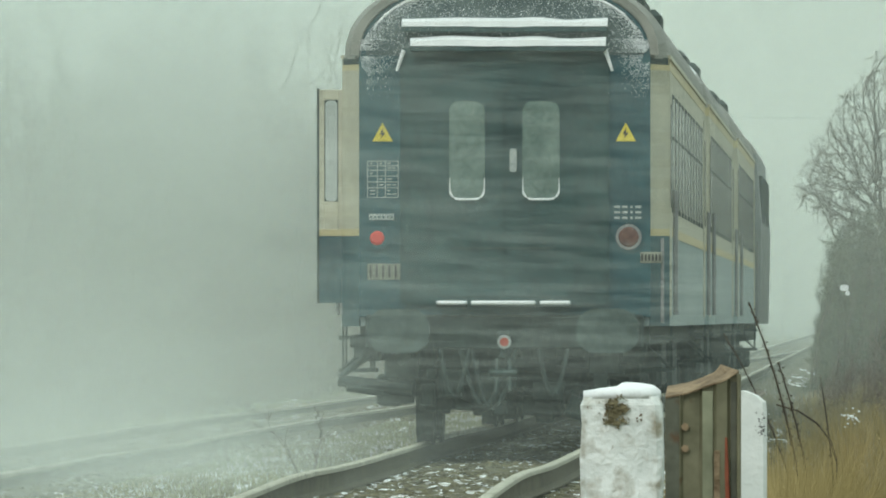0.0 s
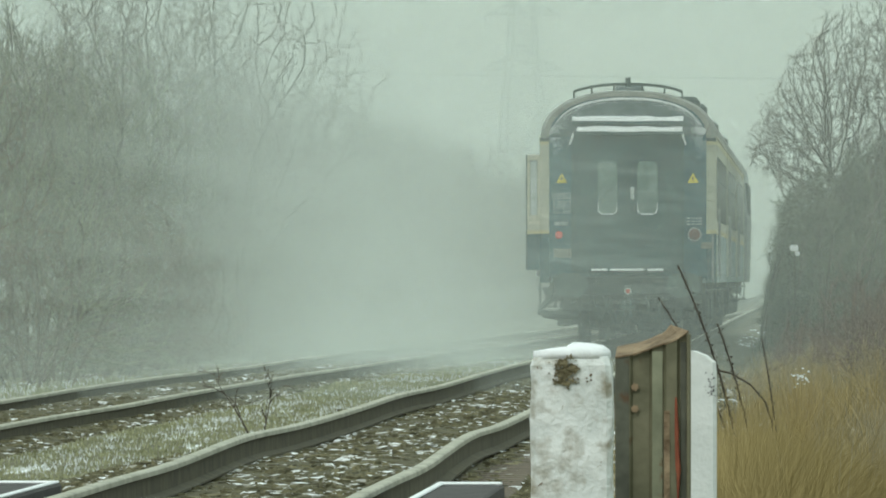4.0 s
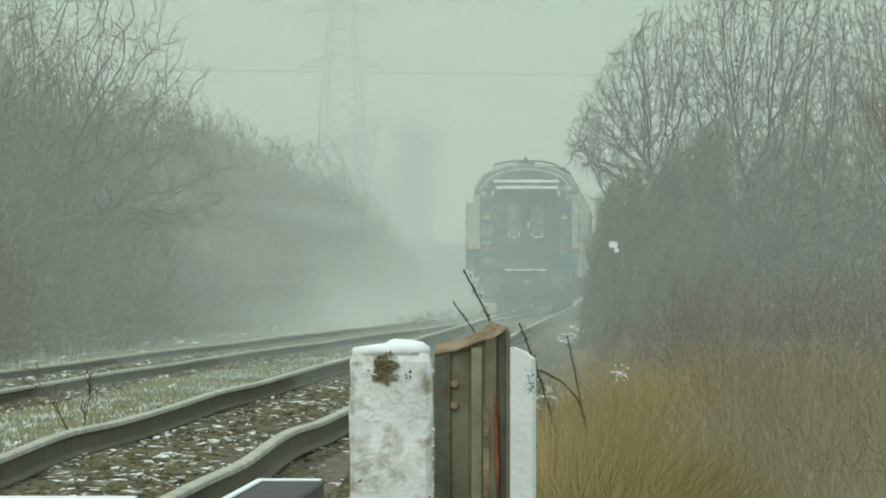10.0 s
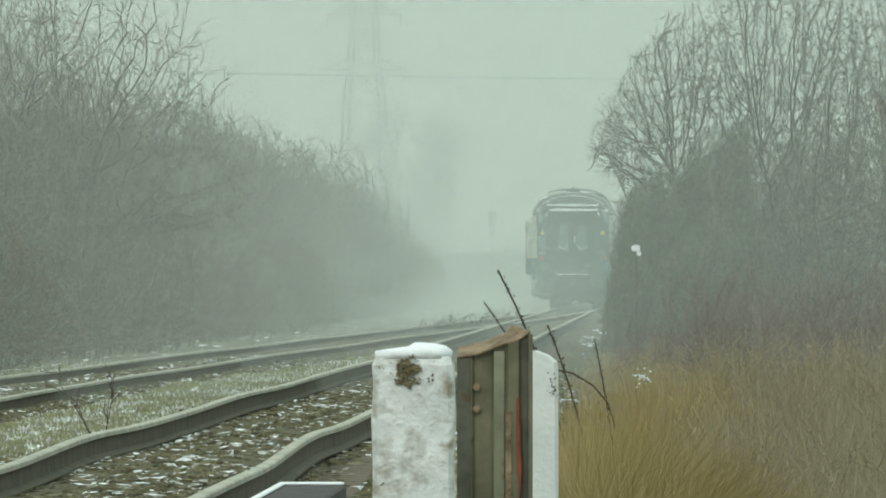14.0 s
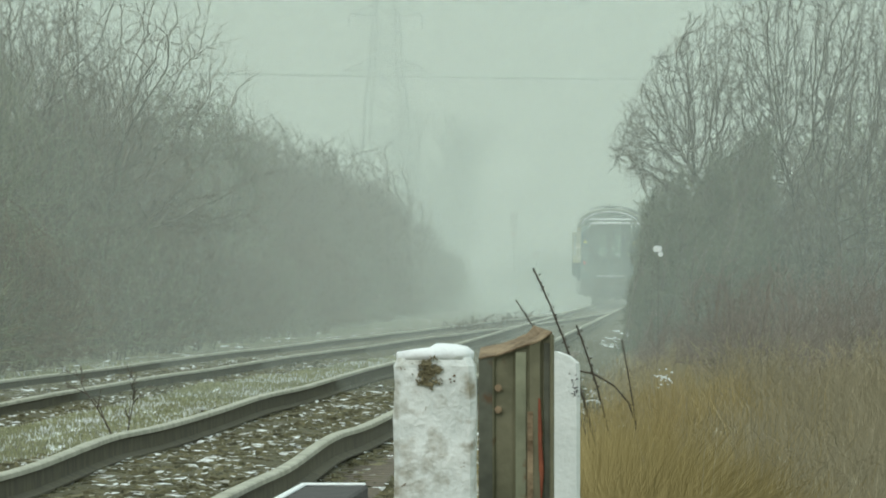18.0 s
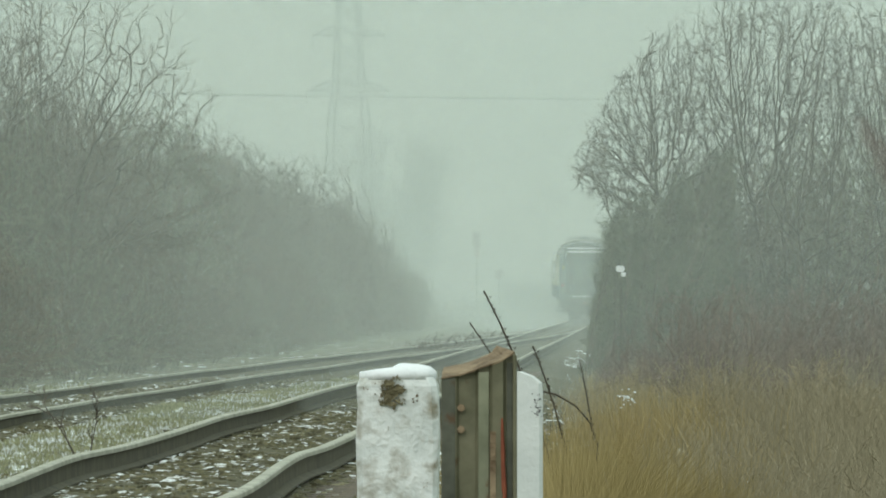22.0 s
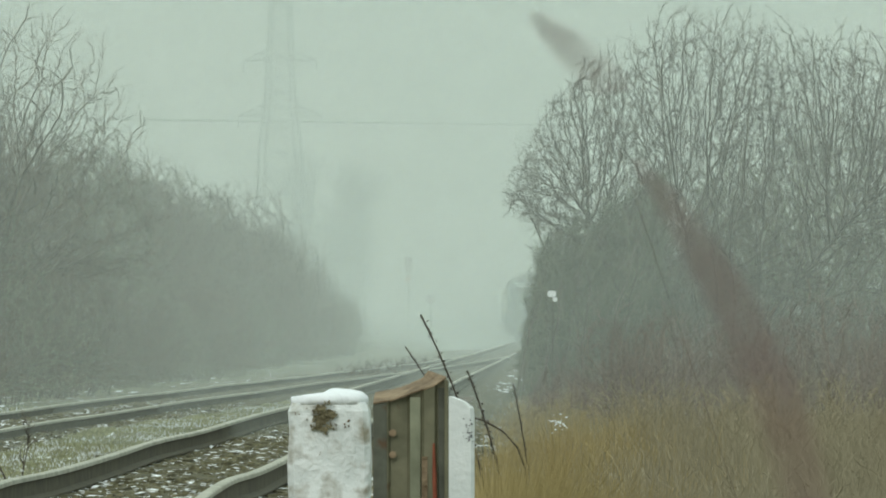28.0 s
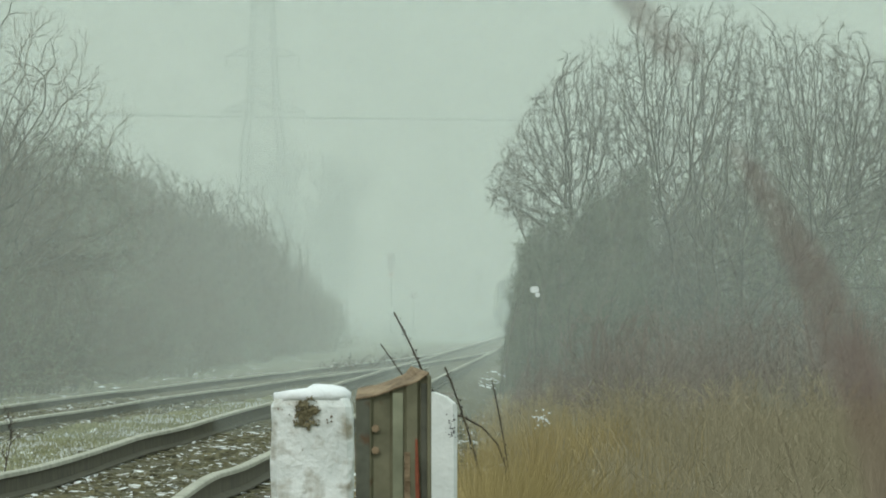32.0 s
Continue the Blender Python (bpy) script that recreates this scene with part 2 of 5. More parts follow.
M_pale_stem = material("bleached_grass_stem", (0.42, 0.38, 0.26), (0.56, 0.52, 0.38), 2, 0.8, bump=0, vary=0.15)
M_turf = material("frosted_short_turf", (0.24, 0.25, 0.140), (0.42, 0.43, 0.265), 0.8, 0.9, bump=0, fine=9, vary=0.4, snow=0.40, snow_scale=2.2, drag=0.10, up=-2, singly=0.45)
M_stalk = material("dead_dark_stalk", (0.035, 0.028, 0.02), (0.08, 0.065, 0.045), 30, 0.9, fine=90)
M_blue = material("grimy_dark_blue_coach_paint", (0.006, 0.048, 0.062), (0.017, 0.086, 0.102), 1.6, 0.45, bump=0.08, fine=18)
M_bluegrey = material("dusty_grey_blue_coach_paint", (0.17, 0.245, 0.25), (0.30, 0.375, 0.37), 1.6, 0.5, bump=0.08, fine=18)
M_beige = material("grimy_beige_coach_paint", (0.37, 0.36, 0.27), (0.52, 0.505, 0.39), 1.8, 0.5, bump=0.08, fine=18)
M_yellow = material("yellow_stripe_paint", (0.46, 0.39, 0.20), (0.57, 0.49, 0.28), 3, 0.5, bump=0.05)
M_roof = material("grey_coach_roof", (0.17, 0.175, 0.15), (0.28, 0.285, 0.25), 2, 0.6, bump=0.1, snow=0.40, snow_scale=2.2)
M_roofdark = material("dark_frosted_roof_end", (0.02, 0.045, 0.050), (0.07, 0.10, 0.10), 3, 0.7, bump=0.2, snow=0.40, snow_scale=90, up=-0.9)
M_black = material("sooty_underframe", (0.009, 0.020, 0.018), (0.024, 0.046, 0.041), 4, 0.8, bump=0.5, fine=25)
M_gang = material("dark_gangway_rubber", (0.005, 0.032, 0.033), (0.013, 0.058, 0.058), 2.5, 0.6, bump=0.1, fine=20)
M_buffer = material("greasy_grey_buffer_steel", (0.030, 0.055, 0.050), (0.065, 0.100, 0.092), 5, 0.6, 0.2, fine=40)
M_glass = material("frosted_coach_glass", (0.075, 0.125, 0.110), (0.145, 0.21, 0.185), 4, 0.25, bump=0.0, fine=30)
M_frost = material("iced_window_glass", (0.36, 0.41, 0.39), (0.48, 0.53, 0.51), 4, 0.3, bump=0.0, fine=30)
M_darkglass = material("dark_side_window_glass", (0.03, 0.037, 0.035), (0.07, 0.08, 0.075), 2, 0.15, bump=0.0)
M_sign = material("yellow_warning_enamel", (0.62, 0.50, 0.04), (0.72, 0.60, 0.08), 6, 0.4, bump=0.0)
M_ink = material("black_lettering", (0.02, 0.02, 0.02), (0.04, 0.04, 0.04), 6, 0.6, bump=0.0)
M_letter = material("pale_lettering_paint", (0.27, 0.31, 0.30), (0.40, 0.44, 0.42), 20, 0.6, bump=0.0)
M_plate = material("cream_number_plate", (0.19, 0.20, 0.155), (0.26, 0.27, 0.21), 20, 0.6, bump=0.0)
M_redglass = material("dull_red_lens", (0.09, 0.045, 0.04), (0.15, 0.075, 0.06), 20, 0.25, bump=0.0)
M_redplate = material("red_enamel", (0.36, 0.05, 0.03), (0.45, 0.08, 0.05), 20, 0.5, bump=0.0)
M_lamp = glowing("lit_red_tail_lamp", (0.55, 0.05, 0.035), 0.10)
M_galv = material("galvanised_steel", (0.20, 0.21, 0.21), (0.32, 0.33, 0.33), 3, 0.6, 0.4)
M_loco = material("grimy_slate_loco_paint", (0.03, 0.05, 0.06), (0.07, 0.09, 0.09), 2, 0.4, bump=0.05)
# signal paint lightened in its base colour to look paled by haze
M_signal = material("haze_paled_signal_paint", (0.30, 0.22, 0.21), (0.40, 0.32, 0.31), 5, 0.6)
M_haze = vapour("hanging_winter_mist", 0.15, 0.03, soft=0.4, edge=False)
M_far = vapour("dense_distant_mist", 0.26, 0.02, soft=0.35, edge=False)
M_drift = vapour("whirled_up_snow_dust", 0.26, 0.16, stretch=(1, 1, 1.4), soft=0.45)
M_wake = vapour("snow_dust_behind_train", 0.085, 1.3, stretch=(0.35, 1, 2.0), soft=0.8)
M_streak = vapour("driven_snow_streaks", 0.075, 8.0, stretch=(0.2, 1, 2.0), soft=1.0, low=0.40, high=0.72)
M_low = vapour("snow_dust_over_the_ground", 0.21, 0.5, stretch=(0.6, 1, 1.4), soft=0.55)


# ---- mesh helpers ----
class Shape:
    """Collects vertices and faces, then becomes one mesh."""

    def __init__(self):
        self.v, self.f, self.n = [], [], 0

    def add(self, verts, faces):
        k = self.n
        self.v.extend(verts)
        self.f.extend([tuple(i + k for i in q) for q in faces])
        self.n += len(verts)
        return self

    def box(self, x0, x1, y0, y1, z0, z1, c=0.0):
        """A box; c chamfers its upright and lying edges."""
        if not c:
            v = [(x, y, z) for z in (z0, z1) for x, y in ((x0, y0), (x1, y0), (x1, y1), (x0, y1))]
            return self.add(v, [(3, 2, 1, 0), (4, 5, 6, 7), (0, 1, 5, 4), (1, 2, 6, 5), (2, 3, 7, 6), (3, 0, 4, 7)])
        rings = []
        for z, i in ((z0, c), (z0 + c, 0), (z1 - c, 0), (z1, c)):
            a0, a1, b0, b1 = x0 + i, x1 - i, y0 + i, y1 - i
            rings.append([(a0 + c, b0, z), (a1 - c, b0, z), (a1, b0 + c, z), (a1, b1 - c, z), (a1 - c, b1, z), (a0 + c, b1, z), (a0, b1 - c, z), (a0, b0 + c, z)])
        return self.rings(rings)

    def rings(self, rings, caps=True, loop=True):
        k = len(rings[0])
        v = [p for r in rings for p in r]
        f = []
        for j in range(len(rings) - 1):
            for i in range(k if loop else k - 1):
                a, b = j * k + i, j * k + (i + 1) % k
                f.append((a, b, b + k, a + k))
        if caps:
            f.append(tuple(reversed(range(k))))
            f.append(tuple(range((len(rings) - 1) * k, len(rings) * k)))
        return self.add(v, f)

    def tube(self, pts, radii, sides=3):
        """A tapered tube along points."""
        pts = [Vector(p) for p in pts]
        rings = []
        for i, p in enumerate(pts):
            d = (pts[min(i + 1, len(pts) - 1)] - pts[max(i - 1, 0)]).normalized()
            a = d.orthogonal().normalized()
            b = d.cross(a)
            r = radii[i]
            rings.append([tuple(p + (a * math.cos(2 * math.pi * s / sides) + b * math.sin(2 * math.pi * s / sides)) * r) for s in range(sides)])
        return self.rings(rings, caps=sides > 3)

    def disc(self, centre, axis, r, depth, sides=20, r2=None):
        """A round plate or drum from centre along axis."""
        c, d = Vector(centre), Vector(axis).normalized()
        return self.tube([c, c + d * depth], [r, r2 if r2 is not None else r], sides)

    def mesh(self, name, mat, smooth=False):
        me = bpy.data.meshes.new(name)
        me.from_pydata([tuple(p) for p in self.v], [], self.f)
        me.materials.append(mat)
        if smooth:
            me.polygons.foreach_set("use_smooth", [True] * len(me.polygons))
        me.update()
        return me


def thing(name, shape=None, mat=None, label="", category="", group="", kind="", at=None, smooth=False):
    ob = new(name, shape.mesh(name, mat, smooth) if shape else None)
    if at is not None:
        ob.matrix_basis = at
    return tagged(ob, label, category, group, kind)


def part(name, shape, mat, parent, label="", smooth=False):
    ob = new(name, shape.mesh(name, mat, smooth))
    ob.parent = parent
    return tagged(ob, label)


def piece(name, mesh, parent, m):
    ob = new(name, mesh)
    ob.parent = parent
    ob.matrix_basis = m
    return ob


def shuffle(seed):
    return random.Random(seed)


# ---- the line: two tracks, the second closes up on the first ----
EYE_SIDE = -3.05


def main_x(y):
    return EYE_SIDE - 0.09 * math.exp(-((y - 117) / 45) ** 2)


def side_x(y):
    k = min(max((y - 110) / 390, 0), 1)
    return -7.6 + (EYE_SIDE + 7.6) * k * k * (3 - 2 * k)


def main_z(y):
    return 0.030 * math.exp(-((y - 92) / 6) ** 2) - 0.02 * math.exp(-((y - 80) / 5) ** 2) + 0.012 * math.sin(y / 6.1) * math.exp(-y / 160)


def side_z(y):
    k = min(max((y - 110) / 390, 0), 1)
    return -0.15 * (1 - k) + 0.018 * math.sin(y / 8.3 + 1) * math.exp(-y / 200)


def steps(y0, y1, near, far):
    """Stations along the line, closer together where it is near."""
    y, out = y0, []
    while y < y1:
        out.append(y)
        y += near + (far - near) * min(max((y - 120) / 500, 0), 1)
    return out + [y1]


def ground_z(x, y):
    b = noise.noise(Vector((x * 0.35, y * 0.12, 3))) * 0.07 + noise.noise(Vector((x * 0.02, y * 0.02, 7))) * 0.12
    z = -0.46 + b
    k = min(max((x + 1.5) / 2.4, 0), 1)
    z += 0.26 * k * k * (3 - 2 * k)
    if x < -10:
        z += min((-10 - x) * 0.05, 0.4)
    if y < 420:
        k = min(max((x - side_x(y) - 0.9) / 0.7, 0), 1) * min(max((-4.0 - x) / 0.4, 0), 1)
        z += 0.21 * k * min(1, (420 - y) / 120)
    return z


def build_ground():
    xs = [-2500, -900, -300, -120, -60, -35, -24] + list(np.arange(-18, 12, 0.5)) + [14, 18, 25, 40, 70, 150, 400, 1000, 2500]
    ys = [-400, -100, -20, 0, 15, 25] + list(np.arange(30, 160, 1.5)) + list(np.arange(160, 420, 5)) + list(np.arange(420, 1000, 20)) + [1100, 1300, 1600, 2000, 2600, 3500, 4500]
    s = Shape()
    nx = len(xs)
    v = [(float(x), float(y), ground_z(x, y)) for y in ys for x in xs]
    f = [(j * nx + i, j * nx + i + 1, (j + 1) * nx + i + 1, (j + 1) * nx + i) for j in range(len(ys) - 1) for i in range(nx - 1)]
    s.add(v, f)
    return thing("ground", s, M_ground, "frosted brown and green trackside ground dusted with snow", "ground", kind="structure", smooth=True)


def build_bed(name, fx, fz, label, end, fill):
    s = Shape()
    rings = []
    for y in steps(15, end, 2.0, 18):
        c, z = fx(y), fz(y)
        w = [(-1.75, -0.55), (-1.25, -0.23), (-0.75, -0.17), (-0.6, -0.155), (0, -0.14), (0.6, -0.155), (0.75, -0.17), (1.25, -0.21), (2.2, -0.50)]
        rings.append([(c + a, y, z + b + fill + 0.02 * noise.noise(Vector((a * 2, y * 0.8, 1)))) for a, b in w])
    s.rings(rings, caps=False, loop=False)
    return thing(name, s, M_ballast, label, "track bed", kind="structure", smooth=True)


RAIL = [(-0.075, -0.172), (0.075, -0.172), (0.075, -0.160), (0.012, -0.140), (0.010, -0.045), (0.036, -0.034), (0.036, -0.006), (0.028, 0.0), (-0.028, 0.0), (-0.036, -0.006), (-0.036, -0.034), (-0.010, -0.045), (-0.012, -0.140), (-0.075, -0.160)]


def build_rails(fx, fz, label, group, end):
    for side in (-1, 1):
        rail = thing("rail", None, label=label, category="rail", group=group, kind="structure")
        body, head = Shape(), Shape()
        rb, rh = [], []
        for y in steps(18, end, 1.2, 15):
            wob = 0.010 * noise.noise(Vector((side * 9.0, y * 0.07, 5)))
            dz = 0.012 * noise.noise(Vector((side * 4.0, y * 0.06, 2)))
            c, z = fx(y) + side * 0.7535 + wob, fz(y) + dz
            rb.append([(c + a, y, z + b) for a, b in RAIL])
            rh.append([(c + a, y, z + b) for a, b in ((-0.0385, -0.030), (0.0385, -0.030), (0.0385, -0.004), (0.029, 0.004), (-0.029, 0.004), (-0.0385, -0.004))])
        body.rings(rb)
        head.rings(rh)
        part("rail_body", body, M_rail, rail, smooth=False)
        part("running_surface", head, M_head, rail, "pale worn, frosted running surface with its sheen in the colour")


build_ground()
bed_main = build_bed("track_bed_1", main_x, main_z, "brown stone ballast patched with snow", 1400, -0.02)
bed_side = build_bed("track_bed_2", side_x, side_z, "weedy brown ballast patched with snow", 488, 0.055)
build_rails(main_x, main_z, "rusty steel rail on snow-dusted ballast", "rails of the main track", 1400)
build_rails(side_x, side_z, "rusty steel rail of the neighbouring track", "rails of the second track", 486)


# ---- posts at the crossing ----
def build_post():
    s = Shape()
    r = shuffle(3)
    rings = []
    x0, x1, y0, y1 = -0.688, -0.490, 32.30, 32.50
    for z, i in ((-0.5, 0.0), (0.0, 0.0), (0.3, 0.002), (0.5, 0.0), (0.62, 0.002), (0.74, 0.0), (0.82, 0.002), (0.865, 0.003), (0.886, 0.010), (0.897, 0.026), (0.902, 0.05)):
        c = 0.014 + i * 0.5
        k = 0.0025
        ring = [(x0 + i + c, y0 + i), (x1 - i - c, y0 + i), (x1 - i, y0 + i + c), (x1 - i, y1 - i - c), (x1 - i - c, y1 - i), (x0 + i + c, y1 - i), (x0 + i, y1 - i - c), (x0 + i, y0 + i + c)]
        rings.append([(a + r.uniform(-k, k), b + r.uniform(-k, k), z) for a, b in ring])
    s.rings(rings)
    post = thing("concrete_post", None, label="chipped whitewashed concrete post with moss and a snow cap", category="post")
    part("shaft", s, M_white, post, smooth=False)
    # snow cap: an uneven cushion
    cap = Shape()
    rings = []
    for z, i in ((0.877, 0.006), (0.895, 0.006), (0.907, 0.022), (0.912, 0.05), (0.914, 0.08)):
        ring = []
        for a in range(20):
            t = 2 * math.pi * a / 20
            cx, cy = math.cos(t), math.sin(t)
            q = max(abs(cx), abs(cy))
            n_ = 0.004 * noise.noise(Vector((cx * 2, cy * 2, z * 30)))
            ring.append((-0.589 + cx / q * (0.099 - i) * 0.985, 32.40 + cy / q * (0.10 - i) * 0.985, z + n_ + 0.010 * (cx < -0.2) * (-1) * (z > 0.9) + 0.004))
        rings.append(ring)
    cap.rings(rings)
    part("snow_cap", cap, M_snow, post, "thin cushion of fresh snow", smooth=True)
    # moss patch: many small tufts on the face
    m = Shape()
    q = 0.0028
    for i in range(-22, 22):
        for j in range(-28, 26):
            a, b = i * q, j * q
            f = 1 - math.hypot(a / 0.042, b / 0.054) + 0.45 * noise.noise(Vector((a * 75, b * 60, 2))) + 0.35 * noise.noise(Vector((a * 190, b * 190, 5)))
            if f > 0.30 + 0.25 * r.random():
                d = 0.002 + 0.003 * min(f, 1)
                m.box(-0.604 + a, -0.604 + a + q, 32.2985 - d, 32.2985 + 0.003, 0.848 + b, 0.848 + b + q)
    tagged(part("moss", m, M_moss, post, "dark olive patch of moss"), kind="stuff")
    st = Shape()
    for _ in range(18):
        a, b = r.uniform(-0.685, -0.495), r.uniform(0.35, 0.86)
        w = r.uniform(0.0012, 0.0035)
        for k in range(r.randint(1, 4)):
            st.disc((a + r.gauss(0, 0.004), 32.2985, b + r.gauss(0, 0.003)), (0, 1, 0), w * 0.5, 0.003, 5, w)
    tagged(part("flaked_spot", st, M_rust, post, "brown spots where the whitewash has flaked off"), kind="stuff")
    post.matrix_basis = pose(0, 0, 0.017)


def build_post_slim():
    s = Shape()
    rings = []
    y0, y1 = 34.0, 34.12
    for z, l_, r_ in ((-0.5, 0, 0), (0.86, 0, 0.0), (0.885, 0, 0.002), (0.902, 0.003, 0.022), (0.914, 0.016, 0.052)):
        x0, x1, c = -0.372 + l_, -0.246 - r_, 0.008
        rings.append([(x0 + c, y0, z), (x1 - c, y0, z), (x1, y0 + c, z), (x1, y1 - c, z), (x1 - c, y1, z), (x0 + c, y1, z), (x0, y1 - c, z), (x0, y0 + c, z)])
    s.rings(rings)
    post = thing("concrete_post", None, label="slim whitewashed concrete post with a chamfered top", category="post")
    part("shaft", s, M_white2, post)
    r = shuffle(8)
    st = Shape()
    for _ in range(26):
        a, b = -0.262 + r.gauss(0, 0.007), r.uniform(0.80, 0.865)
        w = r.uniform(0.001, 0.0035)
        st.disc((a, 33.998, b), (0, 1, 0), w * 0.5, 0.004, 5, w)
    tagged(part("flaked_spot", st, M_ink, post, "dark flakes and scratches"), kind="stuff")
    post.matrix_basis = pose(-0.010, 0, -0.006)


def build_steel():
    """Folded steel profile set upright between the posts, its sloping top rusted through."""
    st = thing("steel_profile", None, label="weathered green steel profile with a rusty sloping top", category="steel post")
    fold = [(-0.495, 0.0), (-0.458, 0.0), (-0.452, 0.014), (-0.412, 0.014), (-0.404, 0.004), (-0.378, 0.004), (-0.370, -0.008), (-0.345, -0.008), (-0.338, 0.004), (-0.316, 0.004)]
    s = Shape()

    def top(x):
        k = (x + 0.495) / 0.179
        return 0.900 + 0.010 * k + 0.050 * k ** 1.6 + 0.003 * math.sin(k * 14)

    n_ = len(fold)
    front = [(x, 33.0 + y, z) for z in (-0.5, 1) for x, y in fold]
    front = [(x, y, top(x) if z == 1 else z) for x, y, z in front]
    back = [(x, y + 0.055, z) for x, y, z in front]
    v = front + back
    f = []
    for i in range(n_ - 1):
        f.append((i, i + 1, n_ + i + 1, n_ + i))
        f.append((2 * n_ + i + 1, 2 * n_ + i, 3 * n_ + i, 3 * n_ + i + 1))
    f.append((0, n_, 3 * n_, 2 * n_))
    f.append((n_ - 1, 3 * n_ - 1, 4 * n_ - 1, 2 * n_ - 1))
    s.add(v, f)
    part("web", s, M_steel, st)
    cap = Shape()
    a = [(x, 32.994 + y * 0.4 + 0.002 * math.sin(x * 170), top(x) - 0.001) for x, y in fold]
    b = [(x + 0.004 - 0.05 * max((x + 0.40) / 0.085, 0), 33.10, top(x) + 0.024 - 0.010 * max((x + 0.40) / 0.085, 0)) for x, y in fold]
    lo = [(x, y, z - 0.004) for x, y, z in a]
    cap.add(lo + a + b, [(i, i + 1, n_ + i + 1, n_ + i) for i in range(n_ - 1)] + [(n_ + i, n_ + i + 1, 2 * n_ + i + 1, 2 * n_ + i) for i in range(n_ - 1)] + [(2 * n_ + i, 2 * n_ + i + 1, i + 1, i) for i in range(n_ - 1)])
    part("cap", cap, M_rust, st, "rusted brown sloping top sheet")
    edge = Shape()
    edge.box(-0.321, -0.311, 32.985, 33.06, -0.5, 0.955, 0.002)
    part("flange", edge, M_steel, st)
    for nm, x0, x1, y0, z1, m, lb in (("painted_panel", -0.405, -0.379, 33.001, 0.912, M_palegreen, "pale grey-green painted strip"), ("dark_panel", -0.494, -0.461, 32.997, 0.898, M_greysteel, "dark grey steel strip"), ("dark_panel", -0.336, -0.321, 33.001, 0.935, M_greysteel, "dark grey steel strip")):
        k = Shape()
        k.box(x0, x1, y0, y0 + 0.01, -0.5, z1, 0.001)
        part(nm, k, m, st, lb)
    for z0, z1, x in ((0.62, 0.80, -0.347), (0.55, 0.70, -0.343)):
        k = Shape()
        k.tube([(x, 32.990, z1), (x + 0.002, 32.990, (z0 + z1) / 2), (x + 0.001, 32.990, z0)], [0.003, 0.006, 0.002], 5)
        part("rust_streak", k, M_redrust, st, "streak of red rust running down")
    for z in (0.825, 0.772):
        k = Shape()
        k.disc((-0.447, 33.015, z), (0, -1, 0), 0.010, 0.012, 6)
        part("bolt", k, M_rust, st, "rusty hexagon bolt")
    k = Shape()
    k.box(-0.376, -0.362, 32.988, 33.0, 0.55, 0.768)
    part("slot_plate", k, M_rust, st)


build_post()
build_steel()
build_post_slim()


# ---- crossing panels ----
def build_panels():
    def plank(x0, x1, y0, y1, z, label):
        t = thing("crossing_panel", None, label=label, category="crossing panel", group="level crossing panels")
        s = Shape()
        s.box(x0, x1, y0, y1, z - 0.30, z, 0.012)
        part("slab", s, M_panel, t)
        ridges = [(x0 + 0.01, x1 - 0.01, y1 - 0.30, y1 - 0.02)]
        if x0 > -2.2:
            ridges.append((x0 + 0.01, x0 + 0.05, y0 + 0.1, y1 - 0.35))
        if x1 < -4:
            ridges.append((x1 - 0.05, x1 - 0.01, y0 + 0.1, y1 - 0.35))
        for a0, a1, b0, b1 in ridges:
            w = Shape()
            w.box(a0, a1, b0, b1, z - 0.001, z + 0.014, 0.006)
            part("snow_ridge", w, M_snow, t, "ridge of snow along the slab's edge")
    plank(-2.06, -1.69, 60.0, 73.0, -0.02, "dark crossing slab beside the rail, edged with snow")
    plank(-3.55, -2.55, 60.0, 69.4, -0.055, "crossing slab between the rails, edged with snow")
    plank(-5.1, -4.10, 60.0, 73.4, -0.02, "dark crossing slab between the tracks, edged with snow")


build_panels()


# ---- rolling stock ----
def arc(hw, z0, z1, n_, power=2.3):
    """Half of a flattened arch from the right eave over the top to the left."""
    out = []
    for i in range(n_ + 1):
        t = math.pi * i / n_
        c, s_ = math.cos(t), math.sin(t)
        out.append((hw * math.copysign(abs(c) ** (2 / power), c), z0 + (z1 - z0) * abs(s_) ** (2 / power)))
    return out


LENGTH = 26.4


def band(z0, z1, wide, inset=0.0):
    """A length of the coach side's shell between two heights, narrowing at both ends."""
    s = Shape()
    rings = []
    for y, w in ((0.012, wide - 0.15), (0.36, wide), (LENGTH - 0.36, wide), (LENGTH - 0.012, wide - 0.15)):
        rings.append([(-w, y, z0), (w, y, z0), (w, y, z1), (-w, y, z1)])
    return s.rings(rings)


